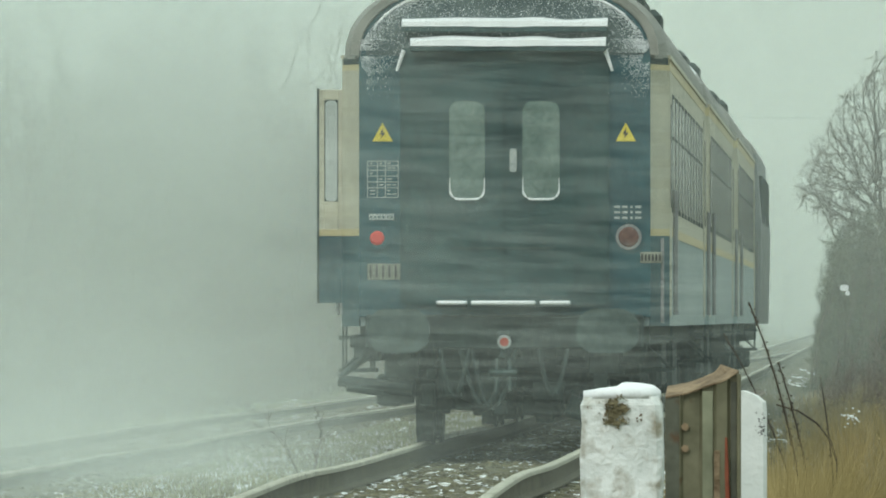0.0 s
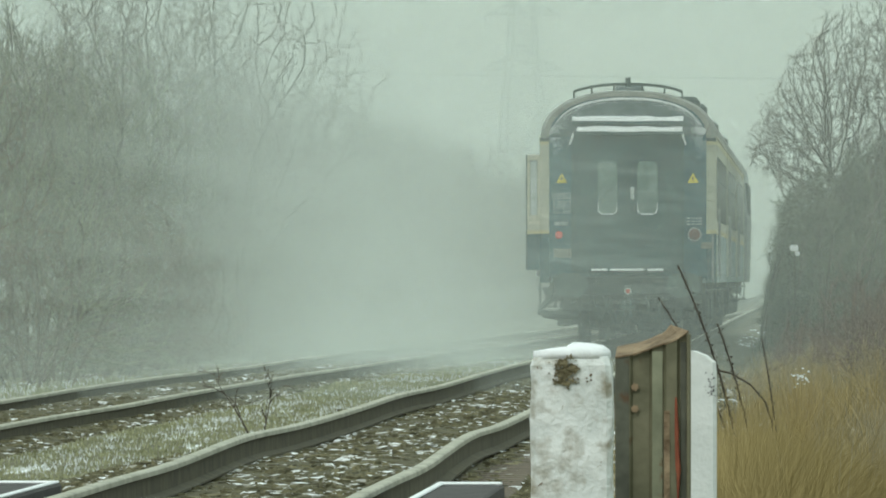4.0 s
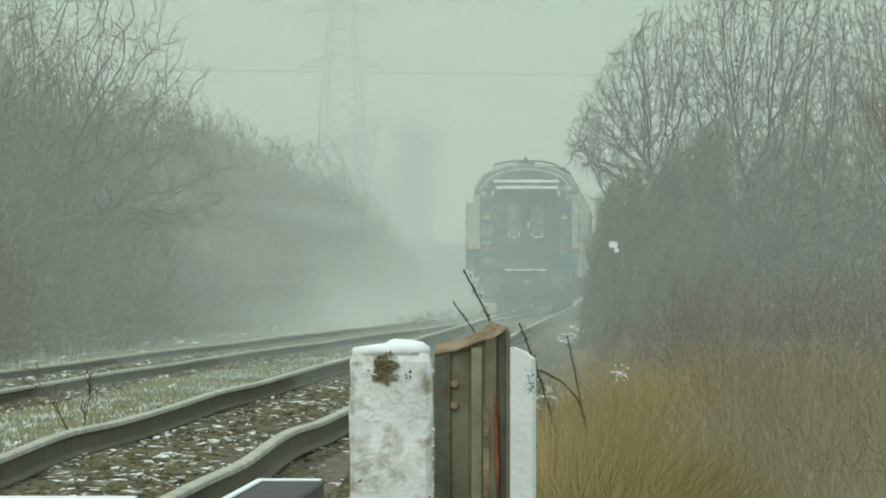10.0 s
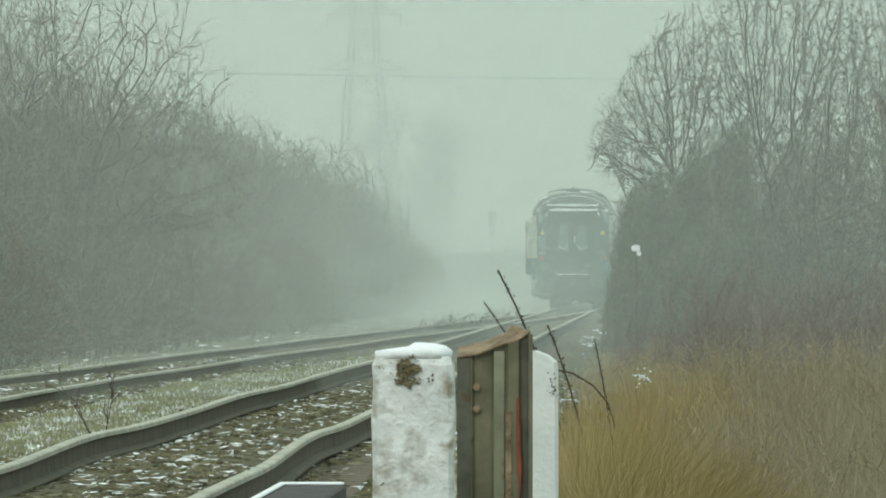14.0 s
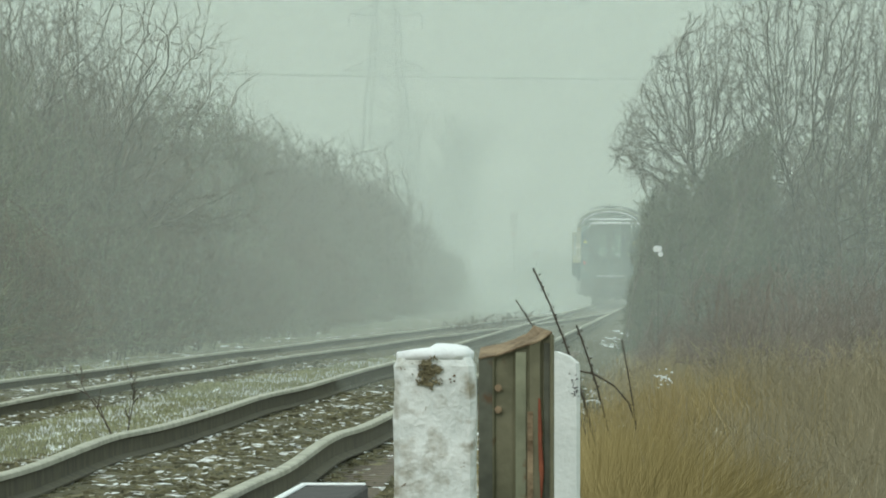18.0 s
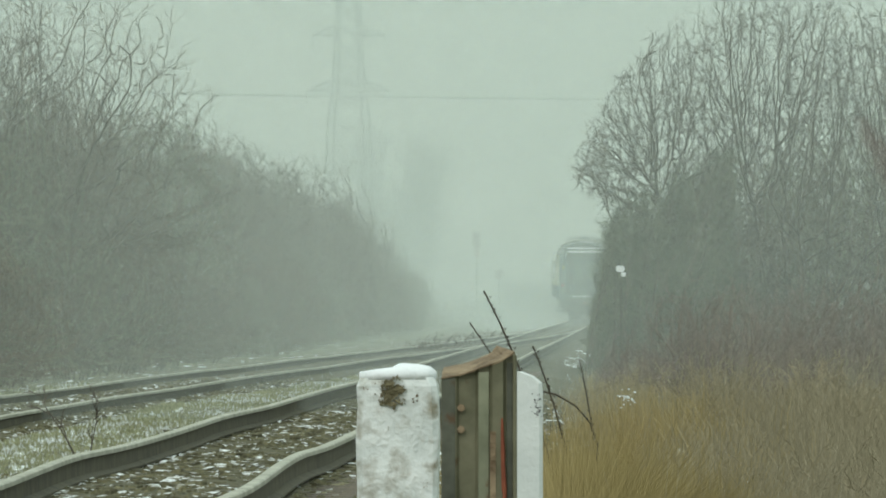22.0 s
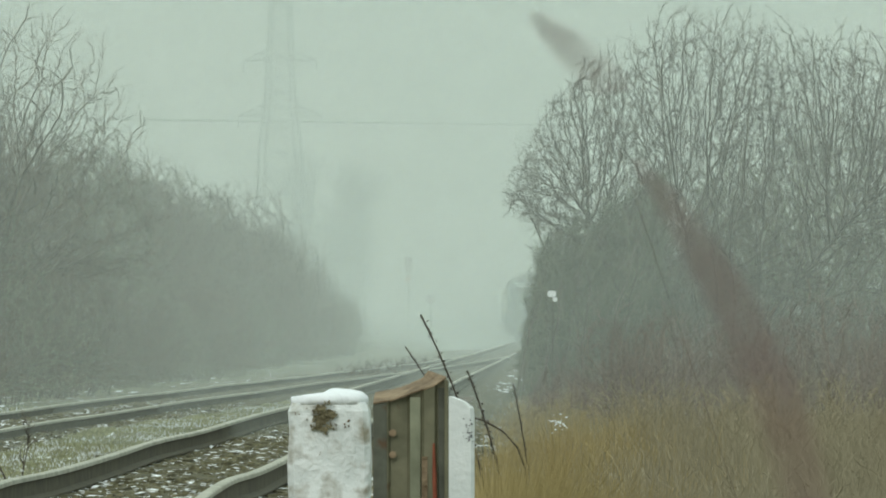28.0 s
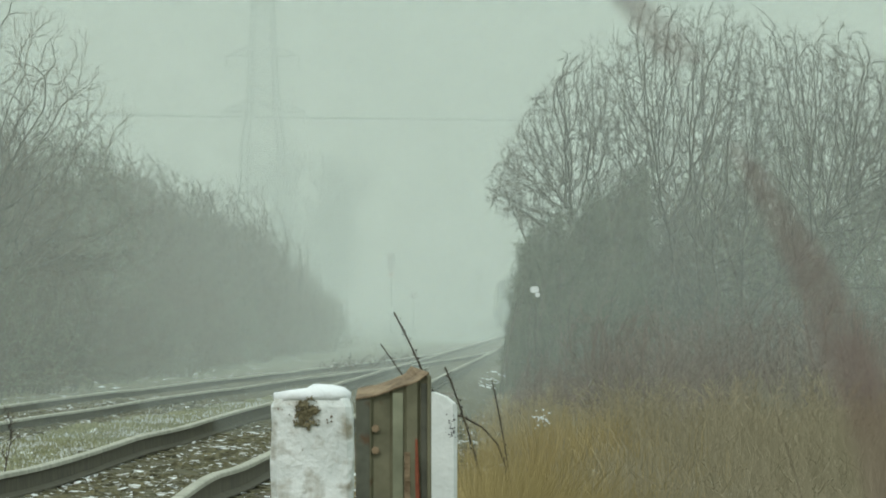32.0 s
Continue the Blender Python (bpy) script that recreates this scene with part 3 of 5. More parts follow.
def build_bogie(parent, y):
    fr = Shape()
    for sx in (-1, 1):
        fr.box(sx * 1.0 - 0.07, sx * 1.0 + 0.07, y - 1.7, y + 1.7, 0.42, 0.66, 0.03)
    fr.box(-1.0, 1.0, y - 0.2, y + 0.2, 0.45, 0.75, 0.03)
    for sy in (-1.6, 1.6):
        fr.box(-1.0, 1.0, y + sy - 0.06, y + sy + 0.06, 0.48, 0.62, 0.02)
    b = part("bogie", fr, M_black, parent)
    for sy in (-1.25, 1.25):
        for sx in (-1, 1):
            w = Shape()
            w.disc((sx * 0.685, y + sy, 0.46), (sx, 0, 0), 0.46, 0.135, 28)
            w.disc((sx * 0.665, y + sy, 0.46), (sx, 0, 0), 0.485, 0.03, 28)
            part("wheel", w, M_black, b)
        a = Shape()
        a.disc((-0.7, y + sy, 0.46), (1, 0, 0), 0.08, 1.4, 10)
        part("axle", a, M_black, b)
        for sx in (-1, 1):
            k = Shape()
            k.box(sx * 1.05 - 0.12, sx * 1.05 + 0.12, y + sy - 0.2, y + sy + 0.2, 0.32, 0.6, 0.03)
            part("axle_box", k, M_black, b)


def build_coach(label):
    c = thing("railway_coach", None, label=label, category="coach", group="coaches of the train")
    part("lower_side", band(1.02, 1.80, 1.41), M_bluegrey, c, "dusty grey-blue lower side")
    part("waist_stripe", band(1.80, 1.88, 1.414), M_yellow, c, "yellow stripe")
    part("upper_side", band(1.88, 3.24, 1.41), M_beige, c, "beige window band")
    part("eave_stripe", band(3.24, 3.33, 1.414), M_yellow, c, "dull yellow stripe")
    roof = Shape()
    rings = []
    for y, k in ((0.012, 0.925), (0.36, 1.0), (LENGTH - 0.36, 1.0), (LENGTH - 0.012, 0.925)):
        rings.append([(x * k, y, z if k == 1 else z - 0.02 * (z > 3.4)) for x, z in arc(1.40, 3.33, 4.10, 22)])
    roof.rings(rings)
    rf = part("roof", roof, M_roof, c, "grey roof with patches of snow", smooth=False)
    for y in (1.6, 4.2, 7.5, 11, 14.5, 18, 21.5, 25):
        v = Shape()
        v.box(-0.22, 0.22, y - 0.35, y + 0.35, 4.06, 4.20, 0.04)
        part("roof_vent", v, M_roofdark, rf)
    eq = Shape()
    eq.box(0.35, 1.05, 9.4, 12.6, 3.85, 4.12, 0.06)
    eq.box(0.55, 1.15, 13.0, 14.6, 3.80, 4.05, 0.06)
    part("roof_unit", eq, M_black, rf, "dark ventilation boxes")
    gut = Shape()
    for sx in (-1, 1):
        gut.box(sx * 1.415 - 0.015, sx * 1.415 + 0.015, 0.36, LENGTH - 0.36, 3.33, 3.365)
    part("gutter", gut, M_beige, c)
    # windows down both sides
    n_win = 11
    for i in range(n_win):
        y = 2.9 + i * (LENGTH - 5.8) / (n_win - 1)
        for sx in (-1, 1):
            fr = Shape()
            fr.box(sx * 1.409 - 0.006, sx * 1.409 + 0.006, y - 0.66, y + 0.66, 2.02, 3.06, 0.002)
            w = part("window_frame", fr, M_black, c)
            for z0, z1 in ((2.06, 2.66), (2.69, 3.02)):
                g = Shape()
                g.box(sx * 1.411 - 0.006, sx * 1.411 + 0.006, y - 0.61, y + 0.61, z0, z1, 0.002)
                part("pane", g, M_darkglass, w)
    # entrance doors
    for y in (1.0, LENGTH - 1.0):
        for sx in (-1, 1):
            d = Shape()
            d.box(sx * 1.405 - 0.015, sx * 1.405 + 0.015, y - 0.42, y + 0.42, 1.10, 3.16, 0.006)
            dr = part("door", d, M_beige, c)
            g = Shape()
            g.box(sx * 1.415 - 0.012, sx * 1.415 + 0.012, y - 0.26, y + 0.26, 2.05, 2.95, 0.006)
            part("door_window", g, M_darkglass, dr)
            for yy in (-0.50, 0.50):
                h = Shape()
                h.tube([(sx * 1.46, y + yy, 1.12), (sx * 1.46, y + yy, 2.2)], [0.016, 0.016], 6)
                part("handrail", h, M_galv, dr)
            st = Shape()
            for k, z in enumerate((0.62, 0.90)):
                st.box(sx * 1.30 - 0.16, sx * 1.30 + 0.16, y - 0.36, y + 0.36, z, z + 0.035)
            for yy in (y - 0.36, y + 0.36):
                st.tube([(sx * 1.16, yy, 1.02), (sx * 1.18, yy, 0.62)], [0.014, 0.014], 4)
                st.tube([(sx * 1.42, yy, 1.02), (sx * 1.42, yy, 0.64)], [0.012, 0.012], 4)
                st.tube([(sx * 1.16, yy, 0.90), (sx * 1.44, yy, 0.63)], [0.012, 0.012], 4)
            part("step", st, M_black, c)
    # underframe
    u = Shape()
    u.box(-1.25, 1.25, 0.05, LENGTH - 0.05, 0.86, 1.02)
    for y0, y1, x0, x1, z0 in ((6, 9.5, -1.2, -0.1, 0.38), (10, 13, 0.1, 1.2, 0.42), (13.6, 16.2, -1.2, 0.5, 0.45), (16.8, 20, -0.2, 1.2, 0.36)):
        u.box(x0, x1, y0, y1, z0, 0.9, 0.05)
    part("underframe", u, M_black, c)
    build_bogie(c, 3.2)
    build_bogie(c, LENGTH - 3.2)
    g = Shape()
    g.box(-0.62, 0.62, LENGTH - 0.01, LENGTH + 0.28, 1.25, 3.42, 0.05)
    part("gangway", g, M_gang, c)
    return c


def end_panel(hw, z0, y0, y1, top=4.03, eave=3.33):
    s = Shape()
    prof = [(-hw, z0), (hw, z0)] + arc(hw, eave, top, 22)
    return s.rings([[(x, y0, z) for x, z in prof], [(x, y1, z) for x, z in prof]])


def rounded(x0, x1, z0, z1, r, y0, y1, n_=5):
    s = Shape()
    p = []
    for cx, cz, a0 in ((x1 - r, z0 + r, -90), (x1 - r, z1 - r, 0), (x0 + r, z1 - r, 90), (x0 + r, z0 + r, 180)):
        for i in range(n_ + 1):
            a = radians(a0 + 90 * i / n_)
            p.append((cx + r * math.cos(a), cz + r * math.sin(a)))
    return s.rings([[(x, y0, z) for x, z in p], [(x, y1, z) for x, z in p]])


def build_rear(c):
    """The end of the last coach with its corridor door, lamps, plates, buffers and hoses."""
    e = part("end_wall", end_panel(1.258, 1.10, -0.02, 0.012, 4.0), M_blue, c, "grimy dark blue end wall")
    # rime on the upper corners and over the arch
    r = shuffle(21)
    top = Shape()
    prof = arc(1.20, 3.36, 3.985, 22)
    top.rings([[(x, -0.03, z) for x, z in prof], [(x, -0.018, z) for x, z in prof]])
    part("roof_end", top, M_roofdark, e, "dark roof end dusted with rime")
    rime = Shape()
    for _ in range(7500):
        if r.random() < 0.55:
            a = r.uniform(0.05, math.pi - 0.05)
            q = 1.0 - abs(r.gauss(0, 0.055))
            x, z = 1.235 * math.cos(a) * q, 3.37 + 0.62 * math.sin(a) * q
        else:
            sx = r.choice((-1, 1))
            x = sx * (1.25 - abs(r.gauss(0, 0.13)))
            z = 3.50 - abs(r.gauss(0, 0.22)) * (0.5 + 0.5 * (abs(x) - 0.85) / 0.4)
            if noise.noise(Vector((x * 6, 0, z * 6))) < -0.15:
                continue
        if abs(x) > 1.25 or z < 2.95:
            continue
        w = r.uniform(0.002, 0.0048)
        rime.disc((x, -0.019 if z < 3.38 else -0.029, z), (0, -1, 0), w, 0.006, 5, w * 0.4)
    tagged(part("rime", rime, M_snow, e, "specks of rime"), kind="stuff")
    rim = Shape()
    q = arc(1.17, 3.40, 3.96, 24)[2:-2]
    rim.tube([(x, -0.034, z) for x, z in q], [0.006 + 0.013 * abs(noise.noise(Vector((i * 0.7, 3, 1)))) + 0.006 * math.sin(math.pi * i / (len(q) - 1)) for i in range(len(q))], 6)
    part("snow_rim", rim, M_snow, e, "thin rim of snow under the roof edge")
    arch = Shape()
    pr, pi = arc(1.33, 3.36, 4.06, 22), arc(1.255, 3.36, 4.0, 22)
    ring = [[(a[0], -0.05, a[1]) for a in pr], [(a[0], -0.05, a[1]) for a in pi]]
    k = len(pr)
    back = [(x, 0.05, z) for x, y, z in ring[0]] + [(x, 0.05, z) for x, y, z in ring[1]]
    v = ring[0] + ring[1] + back
    f = []
    for i in range(k - 1):
        f += [(i, i + 1, k + i + 1, k + i), (2 * k + i + 1, 2 * k + i, i, i + 1)[::-1], (k + i, k + i + 1, 3 * k + i + 1, 3 * k + i)]
    arch.add(v, f)
    part("roof_edge", arch, M_roof, e)
    # corner pillars, beige above the stripe
    for sx in (-1, 1):
        for z0, z1, m, nm in ((1.86, 3.23, M_beige, "corner_pillar"), (3.23, 3.28, M_yellow, "corner_stripe"), (1.80, 1.86, M_yellow, "corner_stripe"), (1.02, 1.80, M_blue, "corner_foot"), (3.28, 3.34, M_black, "corner_cap")):
            s = Shape()
            a, b = sx * 1.258, sx * 1.418
            pts = [(a, -0.012), (b, 0.37), (b - sx * 0.05, 0.40), (a - sx * 0.03, 0.05)]
            s.rings([[(x, y, z0) for x, y in pts], [(x, y, z1) for x, y in pts]])
            part(nm, s, m, c)
    # corridor connection: frame, door leaves, windows
    gw = part("gangway_frame", rounded(-0.90, 0.90, 1.20, 3.42, 0.06, -0.075, -0.02), M_gang, e, "dark rubber-edged corridor connection")
    for x0, x1 in ((-0.60, -0.012), (0.012, 0.60)):
        leaf = part("door_leaf", rounded(x0, x1, 1.28, 3.10, 0.03, -0.095, -0.07), M_gang, e, "dark blue corridor door leaf")
        a, b = (-0.475, -0.170) if x0 < 0 else (0.155, 0.475)
        part("window_rubber", rounded(a - 0.02, b + 0.02, 2.09, 2.98, 0.10, -0.103, -0.09), M_gang, leaf)
        part("pane", rounded(a, b, 2.11, 2.96, 0.085, -0.108, -0.10), M_glass, leaf, "frosted door window")
        sn = Shape()
        rim = [(a + 0.004, 2.30), (a + 0.004, 2.195)]
        rim += [(a + 0.085 - 0.081 * math.cos(radians(w)), 2.195 - 0.081 * math.sin(radians(w))) for w in (20, 45, 70, 90)]
        rim += [(a + b - x, z) for x, z in reversed(rim)]
        sn.tube([(x, -0.108, z) for x, z in rim], [0.002, 0.006] + [0.010] * (len(rim) - 4) + [0.006, 0.002], 6)
        part("window_snow", sn, M_snow, leaf, "rim of snow on the window's lower edge")
    h = part("door_handle", rounded(0.045, 0.105, 2.35, 2.55, 0.02, -0.13, -0.09), M_letter, e, "white door handle plate")
    led = Shape()
    led.box(-0.46, 0.42, -0.105, -0.07, 1.685, 1.70)
    part("ledge", led, M_buffer, e)
    for x0, x1 in ((-0.58, -0.32), (-0.285, 0.27), (0.31, 0.57)):
        s = Shape()
        s.box(x0, x1, -0.34, -0.02, 1.185, 1.205, 0.006)
        part("footplate", s, M_black, e)
        s = Shape()
        s.box(x0, x1, -0.345, -0.03, 1.203, 1.24, 0.012)
        part("footplate_snow", s, M_snow, e, "strip of snow on the footplate")
    # ledges over the door with snow
    for x0, x1, z, dz, dep in ((-0.885, 0.89, 3.605, 0.085, 0.14), (-0.81, 0.875, 3.435, 0.095, 0.22)):
        s = Shape()
        s.box(x0, x1, -dep, -0.02, z - 0.05, z, 0.01)
        part("canopy_ledge", s, M_gang, e)
        s = Shape()
        n_ = 24
        rings = []
        for i in range(n_ + 1):
            x = x0 + (x1 - x0) * i / n_
            j = dz * (0.85 + 0.3 * noise.noise(Vector((x * 3, z, 0))))
            lo = z - 0.012 * max(0, noise.noise(Vector((x * 5, z, 4))))
            rings.append([(x, -dep - 0.008, lo), (x, -0.03, lo), (x, -0.03, z + j), (x, -dep * 0.55, z + j * 0.95), (x, -dep - 0.004, z + j * 0.6)])
        s.rings(rings)
        part("ledge_snow", s, M_snow, e, "bank of snow on the ledge", smooth=False)
    for sx in (-1, 1):
        s = Shape()
        s.tube([(sx * 0.87, -0.12, 3.40), (sx * 0.93, -0.10, 3.22)], [0.02, 0.012], 6)
        part("canopy_stay", s, M_snow, e, "snow-covered stay")
    # warning triangles
    for x in (-1.055, 1.045):
        s = Shape()
        tri = [(x - 0.088, 2.615), (x + 0.088, 2.615), (x, 2.775)]
        s.rings([[(a, -0.030, b) for a, b in tri], [(a, -0.018, b) for a, b in tri]])
        w = part("warning_sign", s, M_sign, e, "yellow warning triangle")
        s = Shape()
        bolt = [(x + 0.005, 2.735), (x - 0.026, 2.672), (x - 0.004, 2.676), (x - 0.018, 2.632), (x + 0.024, 2.690), (x + 0.002, 2.688)]
        s.rings([[(a, -0.036, b) for a, b in bolt], [(a, -0.029, b) for a, b in bolt]])
        part("flash_mark", s, M_ink, w)
    # inspection table: ruled frame with bars
    s = Shape()
    for z in (2.445, 2.405, 2.365, 2.315, 2.265, 2.215, 2.132):
        s.box(-1.185, -0.920, -0.026, -0.019, z - 0.004, z + 0.004)
    for x in (-1.185, -1.10, -1.03, -0.92):
        s.box(x - 0.004, x + 0.004, -0.026, -0.019, 2.132, 2.445)
    r2 = shuffle(4)
    for row in (2.425, 2.385, 2.34, 2.29, 2.24, 2.19, 2.16):
        for x in (-1.165, -1.085, -1.015, -0.97):
            if r2.random() < 0.75:
                s.box(x, x + r2.uniform(0.02, 0.05), -0.025, -0.019, row - 0.006, row + 0.006)
    part("inspection_table", s, M_letter, e, "ruled white lettering table")
    for x0, x1, z0, z1, m in ((-1.172, -0.955, 1.935, 1.99, M_letter), (-1.185, -0.86, 1.42, 1.56, M_plate), (1.17, 1.355, 1.565, 1.66, M_plate)):
        s = Shape()
        s.box(x0, x1, -0.03, -0.018, z0, z1, 0.004)
        p = part("lettering_plate", s, m, e)
        s = Shape()
        n_ = 6
        for i in range(n_):
            x = x0 + (x1 - x0) * (i + 0.5) / n_
            s.box(x - 0.008, x + 0.008, -0.034, -0.029, z0 + 0.02, z1 - 0.02)
        part("lettering", s, M_ink if m is M_plate else M_blue, p)
    s = Shape()
    for x, w in ((0.945, 0.05), (1.01, 0.05), (1.085, 0.02), (1.125, 0.055)):
        s.box(x, x + w, -0.025, -0.019, 1.945, 1.965)
        s.box(x, x + w, -0.025, -0.019, 2.04, 2.06)
        s.box(x, x + w, -0.025, -0.019, 1.993, 2.012)
    part("lettering", s, M_letter, e, "pale painted marking")
    # tail lamps
    s = Shape()
    s.disc((-1.10, -0.02, 1.78), (0, -1, 0), 0.105, 0.03, 24)
    lamp = part("lamp_housing", s, M_blue, e)
    s = Shape()
    s.disc((-1.10, -0.05, 1.78), (0, -1, 0), 0.062, 0.02, 24, 0.045)
    part("tail_lamp", s, M_lamp, lamp, "lit red tail lamp")
    s = Shape()
    s.disc((1.07, -0.02, 1.79), (0, -1, 0), 0.112, 0.03, 24)
    lamp = part("lamp_housing", s, M_galv, e, "pale ring round the lamp")
    s = Shape()
    s.disc((1.07, -0.05, 1.79), (0, -1, 0), 0.088, 0.012, 24, 0.075)
    part("tail_lamp", s, M_redglass, lamp, "unlit dull red tail lamp")
    # buffer beam, buffers, hook
    s = Shape()
    s.box(-1.20, 1.20, -0.16, 0.05, 0.82, 1.12, 0.02)
    beam = part("buffer_beam", s, M_black, c)
    for sx in (-1, 1):
        s = Shape()
        s.disc((sx * 0.90, -0.15, 0.99), (0, -1, 0), 0.11, 0.40, 16)
        b = part("buffer_sleeve", s, M_black, beam)
        p = rounded(sx * 0.90 - 0.27, sx * 0.90 + 0.27, 0.79, 1.17, 0.17, -0.64, -0.55, 7)
        part("buffer_head", p, M_buffer, b, "greasy grey buffer plate")
    s = Shape()
    s.box(-0.06, 0.06, -0.42, -0.1, 0.86, 0.98, 0.02)
    s.tube([(0, -0.40, 0.90), (0, -0.52, 0.86), (0, -0.55, 0.76), (0, -0.47, 0.70), (0, -0.42, 0.74)], [0.05, 0.045, 0.04, 0.035, 0.02], 8)
    part("draw_hook", s, M_black, beam)
    s = Shape()
    for z0, z1 in ((0.74, 0.60), (0.62, 0.46)):
        for sx in (-1, 1):
            s.tube([(sx * 0.05, -0.50, z0), (sx * 0.06, -0.52, z1)], [0.018, 0.018], 6)
    s.disc((-0.12, -0.51, 0.62), (1, 0, 0), 0.035, 0.24, 8)
    part("screw_coupling", s, M_buffer, beam, "greasy screw coupling")
    s = Shape()
    s.disc((0.01, -0.60, 0.885), (0.12, -1, 0), 0.060, 0.012, 20)
    d = part("disc_plate", s, M_letter, beam, "white-rimmed disc")
    s = Shape()
    s.disc((0.012, -0.613, 0.885), (0.12, -1, 0), 0.038, 0.008, 20)
    part("disc_face", s, M_redplate, d, "red disc face")
    for x0, x1, dip in ((-0.55, -0.30, 0.42), (0.30, 0.55, 0.42), (-0.28, 0.10, 0.30), (-0.38, 0.05, 0.33)):
        s = Shape()
        pts = []
        for i in range(11):
            u = i / 10
            pts.append((x0 + (x1 - x0) * u, -0.20 - 0.18 * math.sin(math.pi * u), 0.82 - (0.82 - dip) * math.sin(math.pi * u)))
        s.tube(pts, [0.022] * 11, 7)
        part("brake_hose", s, M_black, beam)
    # clutter under the beam: hangers, cylinders and pipes, narrowing downwards
    s = Shape()
    r3 = shuffle(17)
    for _ in range(80):
        z = r3.uniform(0.30, 0.90)
        half = 0.62 + 0.62 * min(1, (z - 0.28) / 0.42)
        x = r3.uniform(-half, half)
        w, h, y = r3.uniform(0.04, 0.16), r3.uniform(0.04, 0.15), r3.uniform(0.0, 0.9)
        if r3.random() < 0.6:
            s.box(x - w, x + w, y, y + 0.2, z - h, min(z + h, 0.95), 0.012)
        else:
            s.disc((x - w, y, z), (1, r3.gauss(0, 0.15), r3.gauss(0, 0.2)), h * 0.7, 2 * w, 9)
    s.tube([(-1.18, 0.05, 0.86), (-1.24, 0.1, 0.74), (-1.42, 0.1, 0.58), (-1.36, 0.1, 0.50), (-1.05, 0.1, 0.46)], [0.02, 0.025, 0.03, 0.045, 0.05], 8)
    s.tube([(-1.44, 0.1, 0.55), (-0.8, 0.1, 0.47)], [0.05, 0.06], 8)
    s.tube([(-1.40, 0.2, 0.60), (-1.15, 0.2, 0.76)], [0.014, 0.014], 5)
    for x0, x1, dip in ((-0.52, 0.0, 0.36), (-0.46, 0.05, 0.33), (0.15, 0.62, 0.40)):
        s.tube([(x0 + (x1 - x0) * i / 8, 0.1, 0.50 - (0.50 - dip) * math.sin(math.pi * i / 8)) for i in range(9)], [0.012] * 9, 5)
    s.box(-0.25, -0.05, 0.0, 0.3, 0.34, 0.60, 0.03)
    part("brake_gear", s, M_black, beam)
    # end handrails and the door left ajar
    for sx in (1,):
        s = Shape()
        s.tube([(sx * 1.36, 0.05, 1.05), (sx * 1.36, 0.05, 1.78)], [0.016, 0.016], 6)
        part("end_handrail", s, M_galv, c)
    s = Shape()
    for x0, x1, z0, z1 in ((-1.625, -1.575, 1.84, 3.07), (-1.455, -1.415, 1.84, 3.07), (-1.575, -1.455, 2.98, 3.07), (-1.575, -1.455, 1.84, 2.10)):
        s.box(x0, x1, 0.42, 0.46, z0, z1, 0.006)
    door = part("open_door", s, M_beige, c, "beige and blue entrance door left ajar")
    part("window_rubber", rounded(-1.585, -1.445, 2.08, 2.995, 0.05, 0.428, 0.452), M_black, door)
    part("door_pane", rounded(-1.567, -1.463, 2.10, 2.975, 0.04, 0.422, 0.458), M_frost, door, "frosted door window")
    s = Shape()
    s.box(-1.64, -1.415, 0.415, 0.465, 1.22, 1.80, 0.006)
    part("door_lower_panel", s, M_blue, door)
    s = Shape()
    s.box(-1.635, -1.415, 0.417, 0.463, 1.80, 1.86, 0.004)
    part("door_stripe", s, M_yellow, door)
    s = Shape()
    s.box(-1.64, -1.62, 0.41, 0.47, 1.22, 3.08, 0.004)
    part("door_edge", s, M_black, door)
    # roof rail seen over the arch
    s = Shape()
    pts = [(x, 0.25, z + 0.10) for x, z in arc(1.25, 3.55, 4.10, 22)[6:17]]
    s.tube(pts, [0.025] * len(pts), 6)
    for q in pts[::2]:
        s.tube([q, (q[0], q[1], q[2] - 0.12)], [0.018, 0.018], 5)
    s.tube([(0, 0.25, 4.15), (0, 0.25, 4.30)], [0.05, 0.04], 8)
    part("roof_rail", s, M_black, c, "dark roof rail with a lamp bracket")


def build_loco():
    c = thing("locomotive", None, label="grimy slate-coloured locomotive at the head of the train", category="locomotive")
    s = Shape()
    L = 19.5
    rings = []
    for y, k in ((0, 0.90), (0.7, 1), (L - 0.7, 1), (L, 0.90)):
        rings.append([(-1.45 * k, y, 1.0), (1.45 * k, y, 1.0), (1.48 * k, y, 2.4), (1.40 * k, y, 3.5), (-1.40 * k, y, 3.5), (-1.48 * k, y, 2.4)])
    s.rings(rings)
    part("body", s, M_loco, c)
    s = Shape()
    s.rings([[(x * k, y, z) for x, z in arc(1.38, 3.5, 3.95, 14)] for y, k in ((0.1, 0.88), (0.8, 1), (L - 0.8, 1), (L - 0.1, 0.88))])
    part("roof", s, M_roof, c)
    for y in (4, 8, 12, 15.5):
        for sx in (-1, 1):
            g = Shape()
            g.box(sx * 1.45 - 0.03, sx * 1.45 + 0.03, y - 0.7, y + 0.7, 2.5, 3.2, 0.01)
            part("louvre", g, M_black, c)
    g = Shape()
    g.box(-1.1, -0.15, -0.03, 0.25, 2.5, 3.2, 0.02)
    part("windscreen", g, M_darkglass, c)
    g = Shape()
    g.box(0.15, 1.1, -0.03, 0.25, 2.5, 3.2, 0.02)
    part("windscreen", g, M_darkglass, c)
    s = Shape()
    s.box(-1.25, 1.25, 0.2, L - 0.2, 0.75, 1.0)
    part("underframe", s, M_black, c)
    build_bogie(c, 4.2)
    build_bogie(c, L - 4.2)
    return c


